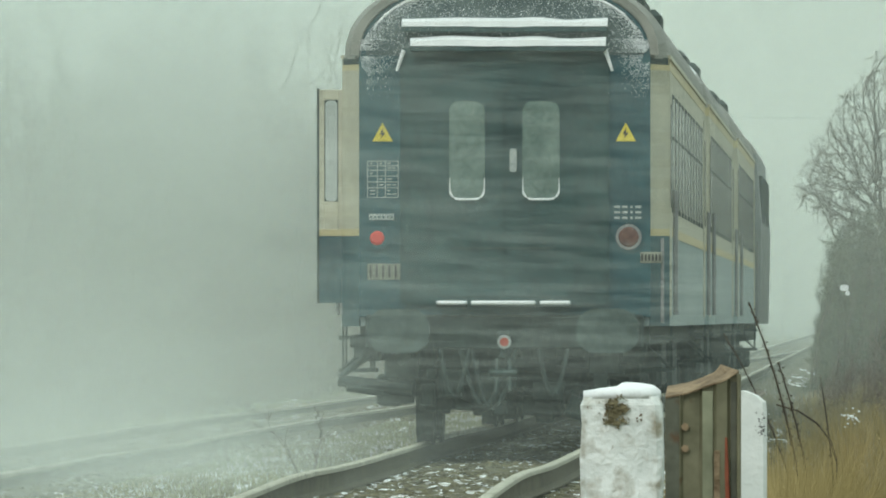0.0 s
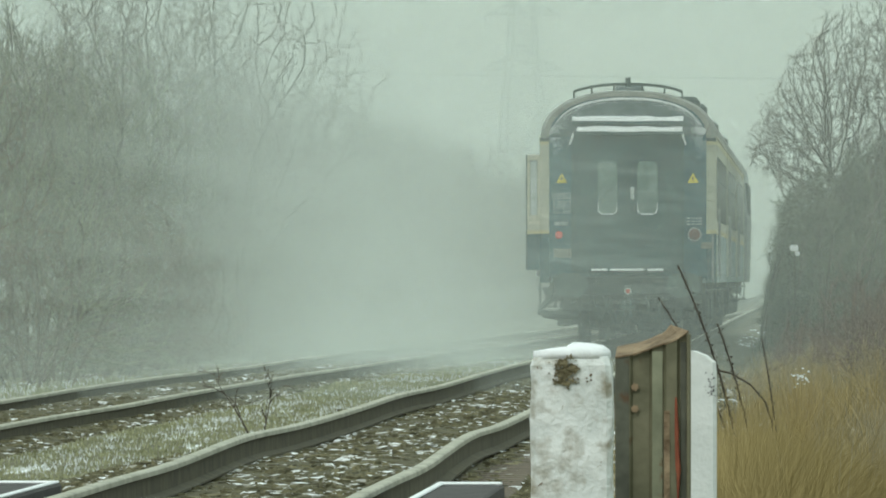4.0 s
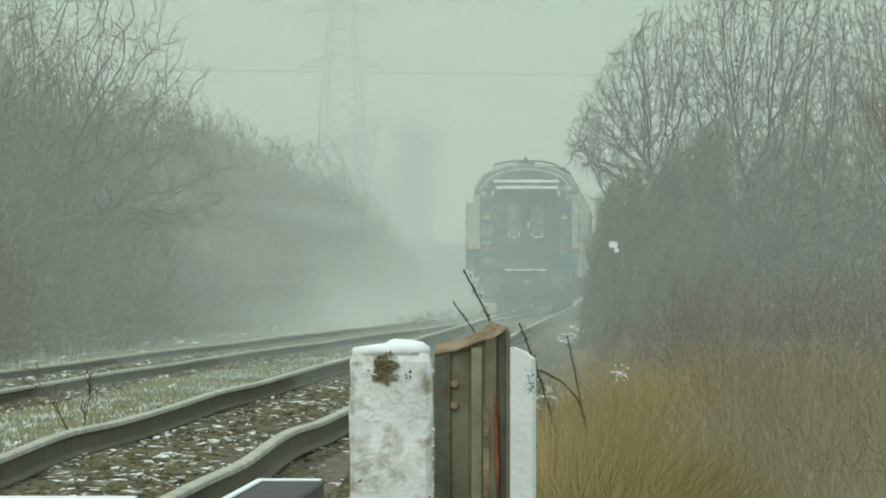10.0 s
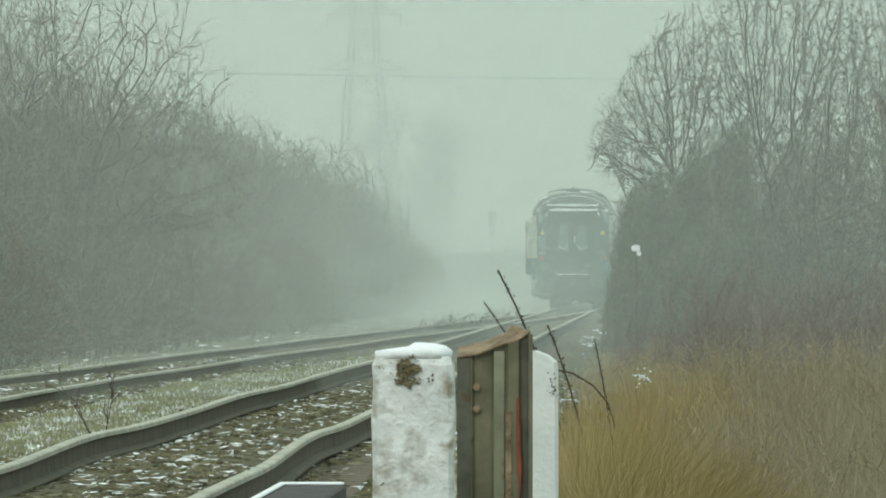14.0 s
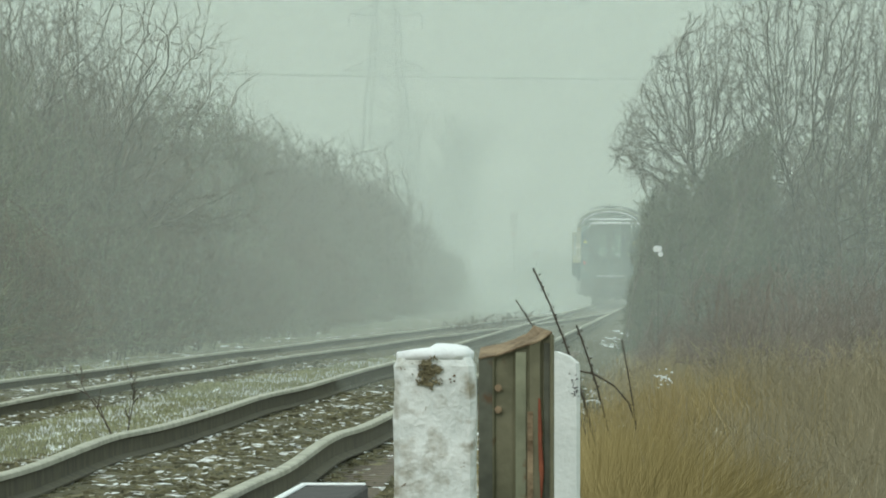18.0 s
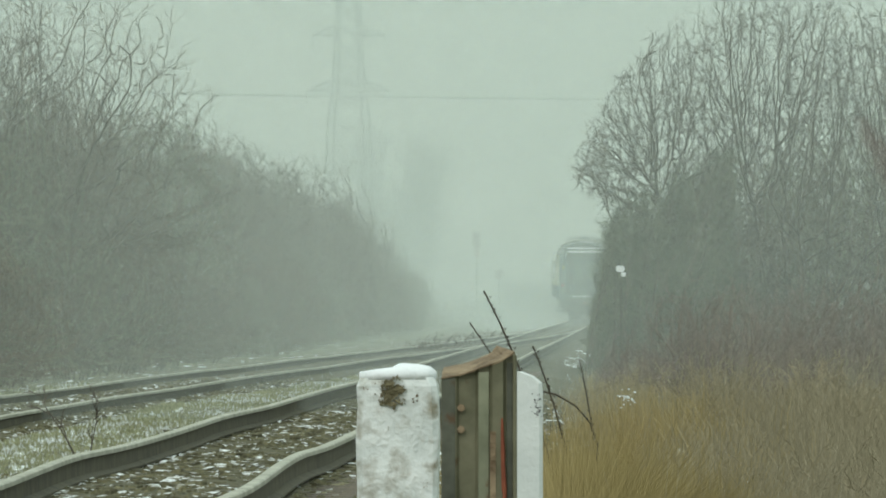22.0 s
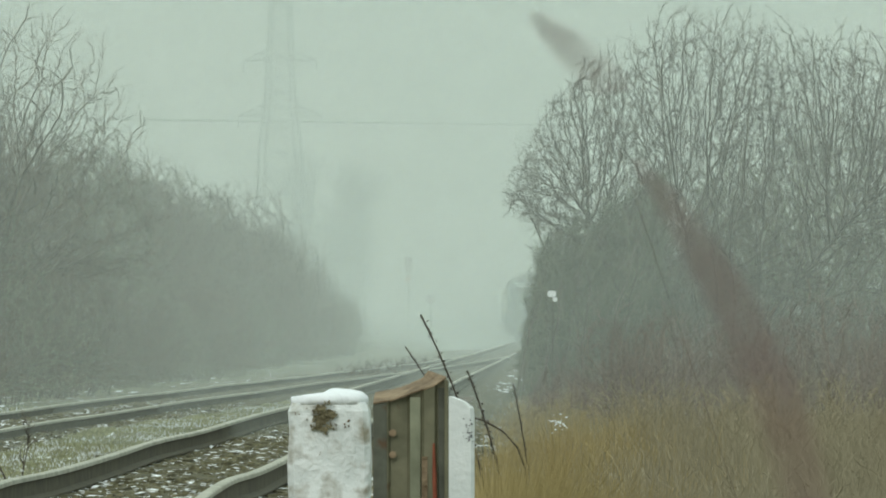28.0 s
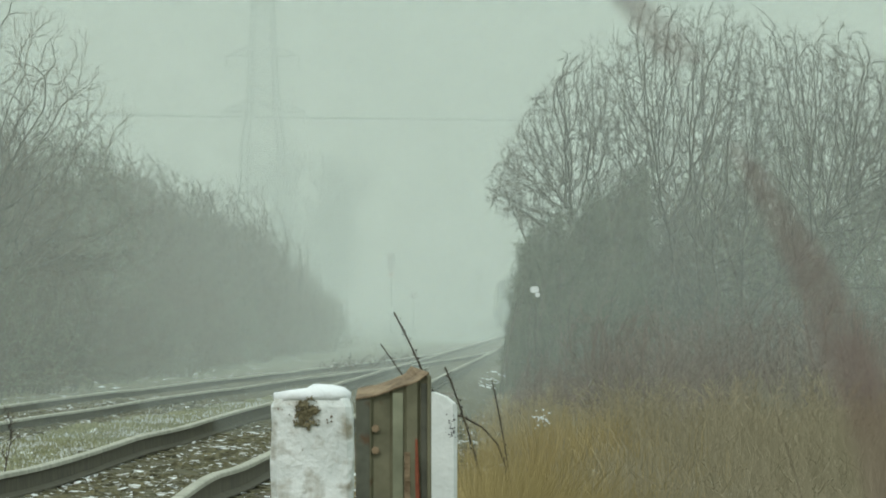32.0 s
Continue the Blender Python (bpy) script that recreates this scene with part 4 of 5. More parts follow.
coach_plain = build_coach("grimy beige and grey-blue passenger coach")
coach_mid = copy_thing(coach_plain, pose(0, 0, 0))
coach_last = copy_thing(coach_plain, pose(0, 0, 0))
tagged(coach_last, "last coach, dark blue end, red tail lamp and snowy ledges")
build_rear(coach_last)
loco = build_loco()


# ---- bare trees and brush ----
def limb(r, p, d, length, n_, wander, lift):
    """A crooked line of n_ points from p."""
    pts, q, d = [p], p, d.normalized()
    for _ in range(n_):
        d = (d + Vector((r.gauss(0, wander), r.gauss(0, wander), r.gauss(0, wander) + lift))).normalized()
        q = q + d * (length / n_)
        pts.append(q)
    return pts


def off(r, d, angle):
    """A direction turned off d by about that angle, to any side."""
    a = d.orthogonal().normalized()
    a.rotate(Matrix.Rotation(r.uniform(0, 2 * math.pi), 3, d))
    return (d * math.cos(angle) + a * math.sin(angle)).normalized()


def stem_fan(r, stems, spread, height, foot=0.2):
    """Crooked stems that fan out from one foot, as lists of points."""
    out = []
    for k in range(stems):
        a = 2 * math.pi * (k + r.random() * 0.7) / stems
        s = spread * r.uniform(0.35, 1.0)
        b = Vector((math.cos(a) * foot, math.sin(a) * foot, -0.15))
        out.append(limb(r, b, Vector((math.cos(a) * s, math.sin(a) * s, 1)), height * r.uniform(0.75, 1.1), 7, 0.10, 0.03))
    return out


def grown_tree(name, seed, stems, spots, step, reach, kill, tip, mats, wobble=0.25, lift=0.12, twigs=1.0, twig_len=1.6, power=2.3, thickest=0.12, rounds=110, straight=0.8, outward=0.35):
    """A bare tree grown out towards free room in its crown: every limb heads for the open spots near it, forks where they part, and thickens with what it carries."""
    r = shuffle(seed)
    rg = np.random.default_rng(seed)
    pos, par = [], []
    for st in stems:
        last = -1
        for a, b in zip(st, st[1:]):
            a, b = np.array(a), np.array(b)
            n_ = max(1, int(np.linalg.norm(b - a) / (step * 1.5)))
            for i in range(n_):
                pos.append(a + (b - a) * i / n_)
                par.append(last)
                last = len(pos) - 1
    kids = collections.Counter(q for q in par if q >= 0)
    free = np.array(spots)
    heart = free.mean(axis=0) * (1, 1, 0.3)
    near = np.full(len(free), -1)
    dist = np.full(len(free), 1e9)
    first = 0
    for _ in range(rounds):
        if first >= len(pos) or len(free) == 0:
            break
        fresh = np.array(pos[first:])
        d = np.linalg.norm(free[:, None, :] - fresh[None, :, :], axis=2)
        j = d.argmin(axis=1)
        dj = d[np.arange(len(free)), j]
        m = dj < dist
        near[m], dist[m] = j[m] + first, dj[m]
        keep = dist > kill
        free, near, dist = free[keep], near[keep], dist[keep]
        first = len(pos)
        live = dist < reach
        pull = collections.defaultdict(list)
        for i in np.nonzero(live)[0]:
            pull[int(near[i])].append(i)
        for q, ids in sorted(pull.items()):
            if kids[q] >= 3:
                continue
            v = free[ids] - pos[q]
            v = (v / np.linalg.norm(v, axis=1)[:, None]).mean(axis=0)
            v = v / (np.linalg.norm(v) + 1e-6) + rg.normal(0, wobble, 3) + (0, 0, lift)
            h = pos[q] - heart
            v = v + h * (outward / (np.linalg.norm(h) + 1e-6))
            if par[q] >= 0:
                h = pos[q] - pos[par[q]]
                v = v + h * (straight / (np.linalg.norm(h) + 1e-6) * (1.0 if kids[q] == 0 else 0.25))
            v = v / np.linalg.norm(v)
            pos.append(pos[q] + v * step)
            par.append(q)
            kids[q] += 1
    n_ = len(pos)
    load = [0.0] * n_
    rad = [tip] * n_
    main = [-1] * n_
    for i in range(n_ - 1, -1, -1):
        rad[i] = max(tip, load[i] ** (1 / power)) if load[i] else tip
        q = par[i]
        if q >= 0:
            load[q] += rad[i] ** power
            if main[q] < 0 or rad[i] > rad[main[q]]:
                main[q] = i
    trunk, crown = Shape(), Shape()
    for i in range(n_):
        q = par[i]
        if q >= 0 and main[q] == i:
            continue
        line = [q, i] if q >= 0 else [i]
        while main[line[-1]] >= 0:
            line.append(main[line[-1]])
        if len(line) < 2:
            continue
        rr = [min(rad[k], thickest) for k in line]
        rr[0] = min(rr[0], rr[1] * 1.2)
        rr[-1] = tip * 0.6
        (trunk if rr[1] > tip * 3.2 else crown).tube([pos[k] for k in line], rr, 5 if rr[1] > 0.03 else 3)
    for i in range(n_):
        if par[i] < 0 or rad[i] > tip * 2.6:
            continue
        k = twigs
        while k > r.random():
            k -= 1
            p = Vector(pos[i])
            d = Vector(pos[i] - pos[par[i]]).normalized()
            e = off(r, d, r.uniform(0.40, 0.95)) + Vector((0, 0, 0.12))
            w = step * twig_len * (0.4 + 1.3 * r.random() ** 2)
            crown.tube([p, p + e * w], [tip * 0.75, tip * 0.4], 3)
    return trunk.mesh(name + "_trunk", mats[0]), crown.mesh(name + "_crown", mats[1])


def dome(seed, count, wide, deep, low, top, shell=0.35):
    """Free spots inside a rounded crown, thicker towards its outside."""
    r = shuffle(seed)
    out = []
    while len(out) < count:
        a, b, c = r.uniform(-1, 1), r.uniform(-1, 1), r.random()
        q = math.sqrt(a * a + b * b + c * c)
        lump = 1 + 0.16 * noise.noise(Vector((a * 2.3, b * 2.3, c * 2.3 + seed)))
        if q > lump or (q < 0.7 and r.random() < shell):
            continue
        out.append((a * wide, b * deep, low + c * (top - low)))
    return out


def tree_meshes(name, seed, height, stems, splay, n1, n2, n3, mats, thick=1.0, low=0.25, trunk_k=1.0, reach=0.42, bend=0.2, fork=(0.6, 1.2), lift=0.05, spray=0.45):
    r = shuffle(seed)
    trunk, crown = Shape(), Shape()
    for k in range(stems):
        a = 2 * math.pi * (k + r.random() * 0.6) / stems
        d = Vector((math.cos(a) * splay, math.sin(a) * splay, 1))
        spread = (0, 0.02, 0.15)[min(stems, 3) - 1]
        base = Vector((math.cos(a) * spread, math.sin(a) * spread, -0.15))
        h = height * r.uniform(0.8, 1.02)
        st = limb(r, base, d, h, 8, 0.10, 0.03)
        r0 = 0.016 * height * thick * trunk_k * r.uniform(0.7, 1.0) / max(1, stems ** 0.35)
        trunk.tube(st, [r0 * (1 - 0.11 * i) for i in range(9)], 6)
        for i in range(n1):
            u = low + (0.97 - low) * (i + r.random()) / n1
            j = min(int(u * 8), 7)
            p = st[j].lerp(st[j + 1], u * 8 - j)
            dd = (st[j + 1] - st[j]).normalized()
            l1 = h * reach * (1 - 0.6 * u) * r.uniform(0.7, 1.25)
            b1 = limb(r, p, off(r, dd, r.uniform(*fork)), l1, 4, bend, lift)
            r1 = r0 * (1 - 0.85 * u) * 0.45 + 0.004
            trunk.tube(b1, [r1, r1 * 0.8, r1 * 0.6, r1 * 0.42, r1 * 0.25], 3)
            for q in range(n2):
                u2 = 0.15 + 0.85 * (q + r.random()) / n2
                j2 = min(int(u2 * 4), 3)
                p2 = b1[j2].lerp(b1[j2 + 1], u2 * 4 - j2)
                d2 = (b1[j2 + 1] - b1[j2]).normalized()
                l2 = l1 * spray * r.uniform(0.65, 1.35) * (1.15 - 0.5 * u2)
                b2 = limb(r, p2, off(r, d2, r.uniform(fork[0] * 0.85, fork[1] * 0.9)), l2, 2, bend * 1.1, lift)
                crown.tube(b2, [0.0078 * thick, 0.0056 * thick, 0.0032 * thick], 3)
                for w in range(n3):
                    p3 = b2[0].lerp(b2[2], (w + 1) / (n3 + 0.6))
                    d3 = off(r, (b2[2] - b2[0]).normalized(), r.uniform(fork[0], fork[1] * 0.9))
                    l3 = l2 * r.uniform(0.3, 0.55) + 0.03
                    crown.tube([p3, p3 + (d3 + Vector((0, 0, 0.10))) * l3], [0.0038 * thick, 0.0018 * thick], 3)
    return trunk.mesh(name + "_trunk", mats[0]), crown.mesh(name + "_crown", mats[1])


def tree_thing(name, meshes, label, category, group, m):
    t = thing(name, None, label=label, category=category, group=group)
    for nm, me in zip(("trunk", "crown"), meshes):
        ob = new(nm, me)
        ob.parent = t
    t.matrix_basis = m
    return t


def spin(x, y, a, s, z=None):
    return Matrix.Translation((x, y, ground_z(x, y) if z is None else z)) @ Matrix.Rotation(a, 4, "Z") @ Matrix.Diagonal((s, s, s, 1))


def plant(protos, spots, seed, turn=True):
    r = shuffle(seed)
    for x, y, s in spots:
        t = r.choice(protos)
        c = copy_thing(t, Matrix())
        c.matrix_basis = spin(x, y, r.uniform(0, 6.28) if turn else 0.0, s * r.uniform(0.9, 1.1))


def build_woods():
    r = shuffle(77)
    bt = (M_bark, M_twig)
    gt = (M_bark, M_twig_green)

    def round_tree(name, seed, height, wide, stems, count, mats, tip, step=0.16, kill=0.27, spread=0.55, low=0.28, twigs=1.0, wobble=0.22, thickest=0.06, rounds=110):
        q = shuffle(seed)
        return grown_tree(name, seed, stem_fan(q, stems, spread, height * 0.55), dome(seed, count, wide, wide, height * low, height), step, 1.3, kill, tip, mats, wobble, 0.08, twigs, 2.0, thickest=thickest, rounds=rounds)

    # the belt of trees on the far side of the line
    belt = [tree_thing("bare_tree", round_tree("belt", 10 + k, 5.6, 2.3, 3, 600, bt if k else gt, 0.0060, kill=0.25), "leafless grey-brown tree in the belt beside the tracks", "tree", "trees of the belt", spin(-13.0 - k, 236 + 11 * k, k, 1.0)) for k in range(3)]
    thin = [tree_thing("bare_tree", round_tree("thin", 30 + k, 6.6, 2.5, 4, 330, bt, 0.012, 0.26, 0.42, twigs=1.6), "leafless tree further along the belt, pale in the mist", "tree", "trees of the belt", spin(-13.5 - 2 * k, 462 + 9 * k, k, 1.0)) for k in range(2)]
    bush = [tree_thing("bare_bush", round_tree("bush", 40 + k, 2.7, 1.5, 9, 520, bt if k else gt, 0.0055, 0.13, 0.20, 0.8, 0.04, 1.6), "leafless bush at the foot of the tree belt", "bush", "bushes of the belt", spin(-10.8 - k * 0.5, 205 + 9 * k, k, 1.0)) for k in range(3)]
    old = [tree_thing("gnarled_tree", round_tree("gnarled", 55 + k, 8.4, 4.5, 7, 2600, bt, 0.0060, 0.16, 0.23, 1.0, 0.25, 1.6, 0.30, 0.045, 34), "tall gnarled leafless tree rising over the belt", "tree", "tall trees of the belt", spin((-12.9, -16.6)[k], (276, 318)[k], k * 2.0, (1.0, 0.98)[k])) for k in range(2)]
    plant(old, [(-18.2, 356, 1.05), (-16.4, 252, 0.82), (-14.9, 300, 0.86)], 4)
    spots = []
    y = 188.0
    while y < 440:
        spots.append((-12.7 + r.uniform(-0.8, 0.8), y, r.uniform(0.80, 1.10) + (0.12 if y > 290 else 0)))
        spots.append((-15.6 + r.uniform(-1.2, 1.2), y + 3, r.uniform(1.0, 1.25)))
        y += 7.5
    plant(belt, spots, 5)
    spots = []
    y = 445.0
    while y < 720:
        k = 1 - 0.50 * min(max((y - 520) / 180, 0), 1)
        spots.append((-12.8 + r.uniform(-1.0, 1.0), y, k * r.uniform(0.8, 1.0)))
        spots.append((-16.2 + r.uniform(-1.5, 1.5), y + 4, k * r.uniform(0.9, 1.1)))
        y += 7
    plant(thin, spots, 6)
    spots = []
    y = 128.0
    while y < 640:
        spots.append((-10.9 + r.uniform(-0.7, 0.4) - (0.8 if y < 180 else 0), y, r.uniform(0.75, 1.15)))
        y += 5.5 if y < 450 else 8
    plant(bush, spots, 7)

    # the big bushy tree on the near side and its neighbours
    def crown_spots(seed, count):
        q = shuffle(seed)
        out = []
        while len(out) < count:
            x, yy, z = q.uniform(-4.6, 4.6), q.uniform(-2.4, 2.4), q.uniform(1.2, 7.6)
            u = (x - 0.1) / (4.5 if x < 0.1 else 6.0)
            top = 2.9 + 4.45 * max(0.0, 1 - abs(u) ** 2.1) ** 0.62 * math.sqrt(max(0.02, 1 - (yy / 2.6) ** 2)) + 0.75 * noise.noise(Vector((x * 0.9, yy * 0.9, seed)))
            if z > top or (z < top - 2.6 and q.random() < 0.4):
                continue
            if z < 0.75 * abs(x) + 0.5 and (x < -1.8 or q.random() < 0.85):
                continue
            out.append((x, yy, z))
        return out

    hero = []
    for k in range(2):
        q = shuffle(60 + k)
        stems = []
        for i in range(13):
            a = -1.0 + 2.0 * (i + q.uniform(0.1, 0.9)) / 13
            stems.append(limb(q, Vector((a * 1.1, q.uniform(-0.4, 0.4), -0.15)), Vector((a * 0.95, q.uniform(-0.35, 0.35), 1.2)), q.uniform(2.8, 4.3), 8, 0.07, 0.0))
        hero.append(tree_thing("bare_tree", grown_tree("hero", 60 + k, stems, crown_spots(60 + k, (8500, 4200)[k]), 0.11, 1.0, 0.125, 0.0047, (M_bark, M_twig_dark) if k == 0 else (M_pale_bark, M_twig_green), 0.18, 0.12, 1.6, 2.0, 2.55, 0.030, 44, 0.9, 0.6), "large leafless spreading tree beside the track", "tree", "trees on the near side", spin((2.75, 6.0)[k], (262, 278)[k], (0, 3.14)[k], (0.98, 0.76)[k])))
    for x, y, s, a in ((8.6, 270, 0.68, 0.5), (10.8, 290, 0.72, 4.0)):
        c = copy_thing(hero[1], Matrix())
        c.matrix_basis = spin(x, y, a, s)

    # hedge along the near side, its track face cut back upright by passing trains
    def hedge_spots(seed, count):
        q = shuffle(seed)
        out = []
        while len(out) < count:
            x, yy, z = q.uniform(0, 3.0), q.uniform(-1.6, 1.6), q.uniform(0.05, 4.6)
            if x < 0.13 * z + 0.05 * q.random() or z > 2.85 + 0.62 * x - 0.10 * max(0, x - 1.6) ** 2 - 0.12 * yy * yy + 0.3 * noise.noise(Vector((x * 1.5, yy, seed))):
                continue
            if x > 1.2 and q.random() < 0.4 or z > 2.9 and q.random() < 0.35:
                continue
            out.append((x, yy, z))
        return out

    hedge = []
    for k in range(3):
        q = shuffle(70 + k)
        stems = [limb(q, Vector((q.uniform(0.1, 2.3), q.uniform(-1.3, 1.3), -0.15)), Vector((q.uniform(0.02, 0.16), q.gauss(0, 0.12), 1)), q.uniform(1.2, 2.6), 6, 0.07, 0.05) for _ in range(16)]
        hedge.append(tree_thing("hedge_bush", grown_tree("hedge", 70 + k, stems, hedge_spots(70 + k, 1150), 0.12, 1.0, 0.17, 0.0055, (M_bark, M_twig_hedge), 0.22, 0.12, 2.0, 1.4, 2.3, 0.03), "dense leafless hedge bush cut back beside the track", "bush", "hedge on the near side", spin(-1.22, 252 + 3.0 * k, 0, 1.0)))
    spots = [(-1.22 + 0.05 * math.sin(y), y, 1.0) for y in np.arange(261.5, 300, 4.5)] + [(-1.15, y, 1.0) for y in np.arange(306, 430, 14.0)]
    rr = shuffle(9)
    for x, y, s in spots:
        c = copy_thing(rr.choice(hedge), Matrix())
        c.matrix_basis = Matrix.Translation((x, y, ground_z(x, y))) @ Matrix.Diagonal((1, 1, rr.uniform(0.92, 1.04), 1))
    # bushes under the tree
    thicket = [tree_thing("thicket_bush", round_tree("thicket", 100 + k, 4.1, 1.9, 12, 1700, gt if k else (M_pale_bark, M_twig), 0.0052, 0.14, 0.19, 0.55, 0.03, 1.6), "tall leafless bush in the thicket under the tree", "bush", "thicket on the near side", spin((1.7, 4.3)[k], (272, 270)[k], k, 1.0)) for k in range(2)]
    plant(thicket, [(x, 274 + r.uniform(-4, 10), (1.0 if x < 3.6 else 0.82) * r.uniform(0.9, 1.08)) for x in (2.7, 3.3, 5.2, 6.2, 7.3, 8.4, 9.5, 10.6)] + [(x, 290 + r.uniform(-3, 10), 1.05) for x in (2.0, 3.6, 5.4, 7.0, 8.8, 10.6)], 13)
    plant(bush, [(x, 254 + r.uniform(-4, 10), r.uniform(0.7, 1.05)) for x in np.arange(1.2, 10.5, 1.0)], 14)
    weeds = [tree_thing("brushwood", round_tree("brush", 80 + k, 1.35, 0.8, 12, 420, (M_brush, M_brush), 0.0028, 0.085, 0.115, 0.5, 0.05, 1.6), "reddish brown leafless brushwood", "brushwood", "brushwood in the dry grass", spin(0.6 + k * 0.8, 190 + 5 * k, k, 1.0)) for k in range(3)]
    spots = [(r.uniform(-0.75, 8.0), r.uniform(150, 246), r.uniform(0.35, 1.2)) for _ in range(85)]
    plant(weeds, [(x, y, s * (0.55 + 0.45 * min(1, (x + 0.9) / 1.4))) for x, y, s in spots if x > -0.75 + max(0, 200 - y) * 0.018], 10)
    dry = [tree_thing("dry_weed", tree_meshes("weed", 85 + k, 0.95, 10, 0.30, 4, 3, 1, (M_weed, M_weed), 0.5, 0.25, 0.8, 0.38, 0.14, (0.35, 0.9), 0.02), "tall dry grey-brown weed clump in the grass", "weeds", "dry weeds in the grass", spin(1.6 + k * 0.5, 120 + 5 * k, k, 1.0)) for k in range(3)]
    spots = [(r.uniform(0.2, 5.0), r.uniform(62, 180), r.uniform(0.45, 0.95)) for _ in range(95)]
    plant(dry, [q for q in spots if q[0] > 0.15 + max(0, 150 - q[1]) * 0.007], 12)
    tree_thing("bare_shrub", tree_meshes("shrub", 90, 0.95, 2, 0.20, 5, 2, 1, (M_bark, M_bark), 0.85, 0.35, 1.0, 0.40, 0.12, (0.4, 0.8), 0.05), "small leafless shrub growing between the tracks", "shrub", "", spin(-4.62, 112, 0.4, 1.0))
    low = [tree_thing("low_shrub", tree_meshes("low", 95 + k, 0.75, 14, 0.5, 4, 3, 1, (M_twig, M_twig), 1.6, 0.1), "low leafless shrub between the tracks", "shrub", "low shrubs between the tracks", spin(-5.3, 330, 0.4, 1.0)) for k in range(2)]
    plant(low, [(-5.0, 345, 1.0), (-5.1, 352, 0.8), (-4.9, 360, 1.1), (-4.85, 392, 1.1), (-5.0, 399, 0.9), (-4.8, 405, 1.2), (-5.2, 370, 0.7)], 11)


build_woods()


# ---- distance: pylon, line, signal, far trees ----
def build_pylon(x, y):
    p = thing("lattice_pylon", None, label="grey lattice power pylon fading in the mist", category="pylon")
    s = Shape()
    H = 34.0

    def hw(z):
        return 2.7 - 0.95 * min(z / 23, 1) if z < 23 else 1.45 - 0.65 * (z - 23) / 15

    zs = [0, 4, 7.5, 10.5, 13, 15.5, 18, 20, 23, 24.5, 26, 28, 30, 32, 34, 36, 38]
    for sx in (-1, 1):
        for sy in (-1, 1):
            s.tube([(sx * hw(z), sy * hw(z), z) for z in zs], [0.19] * len(zs), 4)
    for a, b in zip(zs, zs[1:]):
        for sy in (-1, 1):
            s.tube([(-hw(a), sy * hw(a), a), (hw(b), sy * hw(b), b)], [0.07, 0.07], 3)
            s.tube([(hw(a), sy * hw(a), a), (-hw(b), sy * hw(b), b)], [0.10, 0.10], 3)
        for sx in (-1, 1):
            s.tube([(sx * hw(a), -hw(a), a), (sx * hw(b), hw(b), b)], [0.07, 0.07], 3)
    part("tower", s, M_bark, p)
    for z, w in ((22.9, 4.4), (28.7, 3.9)):
        for sx in (-1, 1):
            a = Shape()
            a.tube([(sx * hw(z), 0, z + 1.2), (sx * w, 0, z)], [0.20, 0.16], 4)
            a.tube([(sx * hw(z), 0.4, z), (sx * w, 0, z)], [0.20, 0.16], 4)
            a.tube([(sx * hw(z), -0.4, z), (sx * w, 0, z)], [0.20, 0.16], 4)
            for k in range(1, 5):
                u = k / 5
                a.tube([(sx * (hw(z) + (w - hw(z)) * u), 0, z), (sx * (hw(z) + (w - hw(z)) * (u - 0.2)), 0, z + 1.2 * (1 - u + 0.2))], [0.06, 0.06], 3)
            part("cross_arm", a, M_bark, p)
            i = Shape()
            i.tube([(sx * w, 0, z), (sx * w, 0, z - 1.3)], [0.12, 0.12], 6)
            part("insulator", i, M_galv, p)
    p.matrix_basis = pose(x, y, 0, 0, 0, 12)
    wires = thing("power_line", None, label="thin overhead power cables", category="power line")
    for dx, z in ((4.4, 22.3), (-4.4, 22.3)):
        w = Shape()
        pts = [(x + dx + k * 20, y + (k * 6.0), z + 0.35e-4 * ((k * 20) * (k * 20 - 260))) for k in range(-10, 14)]
        w.tube(pts, [0.08] * len(pts), 4)
        part("cable", w, M_stalk, wires)


build_pylon(-31.0, 1420)


def build_signal():
    s = thing("railway_signal", None, label="dull railway signal head on a tall mast", category="signal")
    m = Shape()
    m.tube([(0, 0, -0.4), (0, 0, 6.0)], [0.055, 0.05], 10)
    part("mast", m, M_galv, s)
    h = Shape()
    h.box(-0.30, 0.30, -0.12, 0.12, 4.85, 6.0, 0.05)
    head = part("head", h, M_signal, s)
    for z in (5.2, 5.45, 5.7):
        k = Shape()
        k.disc((0, -0.12, z), (0, -1, 0), 0.10, 0.10, 14)
        part("hood", k, M_signal, head)
    k = Shape()
    k.box(-0.17, 0.17, -0.14, -0.10, 4.3, 4.65, 0.01)
    part("plate", k, M_redplate, s, "red and white marker plate")
    s.matrix_basis = pose(-14.6, 1180, -0.51) @ Matrix.Scale(1.24, 4)


def build_low_signal():
    s = thing("low_signal", None, label="short signal post with a round head, faint in the mist", category="signal")
    m = Shape()
    m.tube([(0, 0, -0.4), (0, 0, 2.5)], [0.09, 0.07], 8)
    part("mast", m, M_galv, s)
    h = Shape()
    h.disc((0, -0.06, 2.75), (0, 1, 0), 0.33, 0.12, 18)
    part("disc", h, M_signal, s)
    k = Shape()
    k.box(-0.3, 0.3, -0.3, 0.3, -0.4, 0.5, 0.05)
    part("base_box", k, M_galv, s)
    s.matrix_basis = pose(-12.64, 1180, -0.34) @ Matrix.Scale(1.31, 4)


build_signal()
build_low_signal()


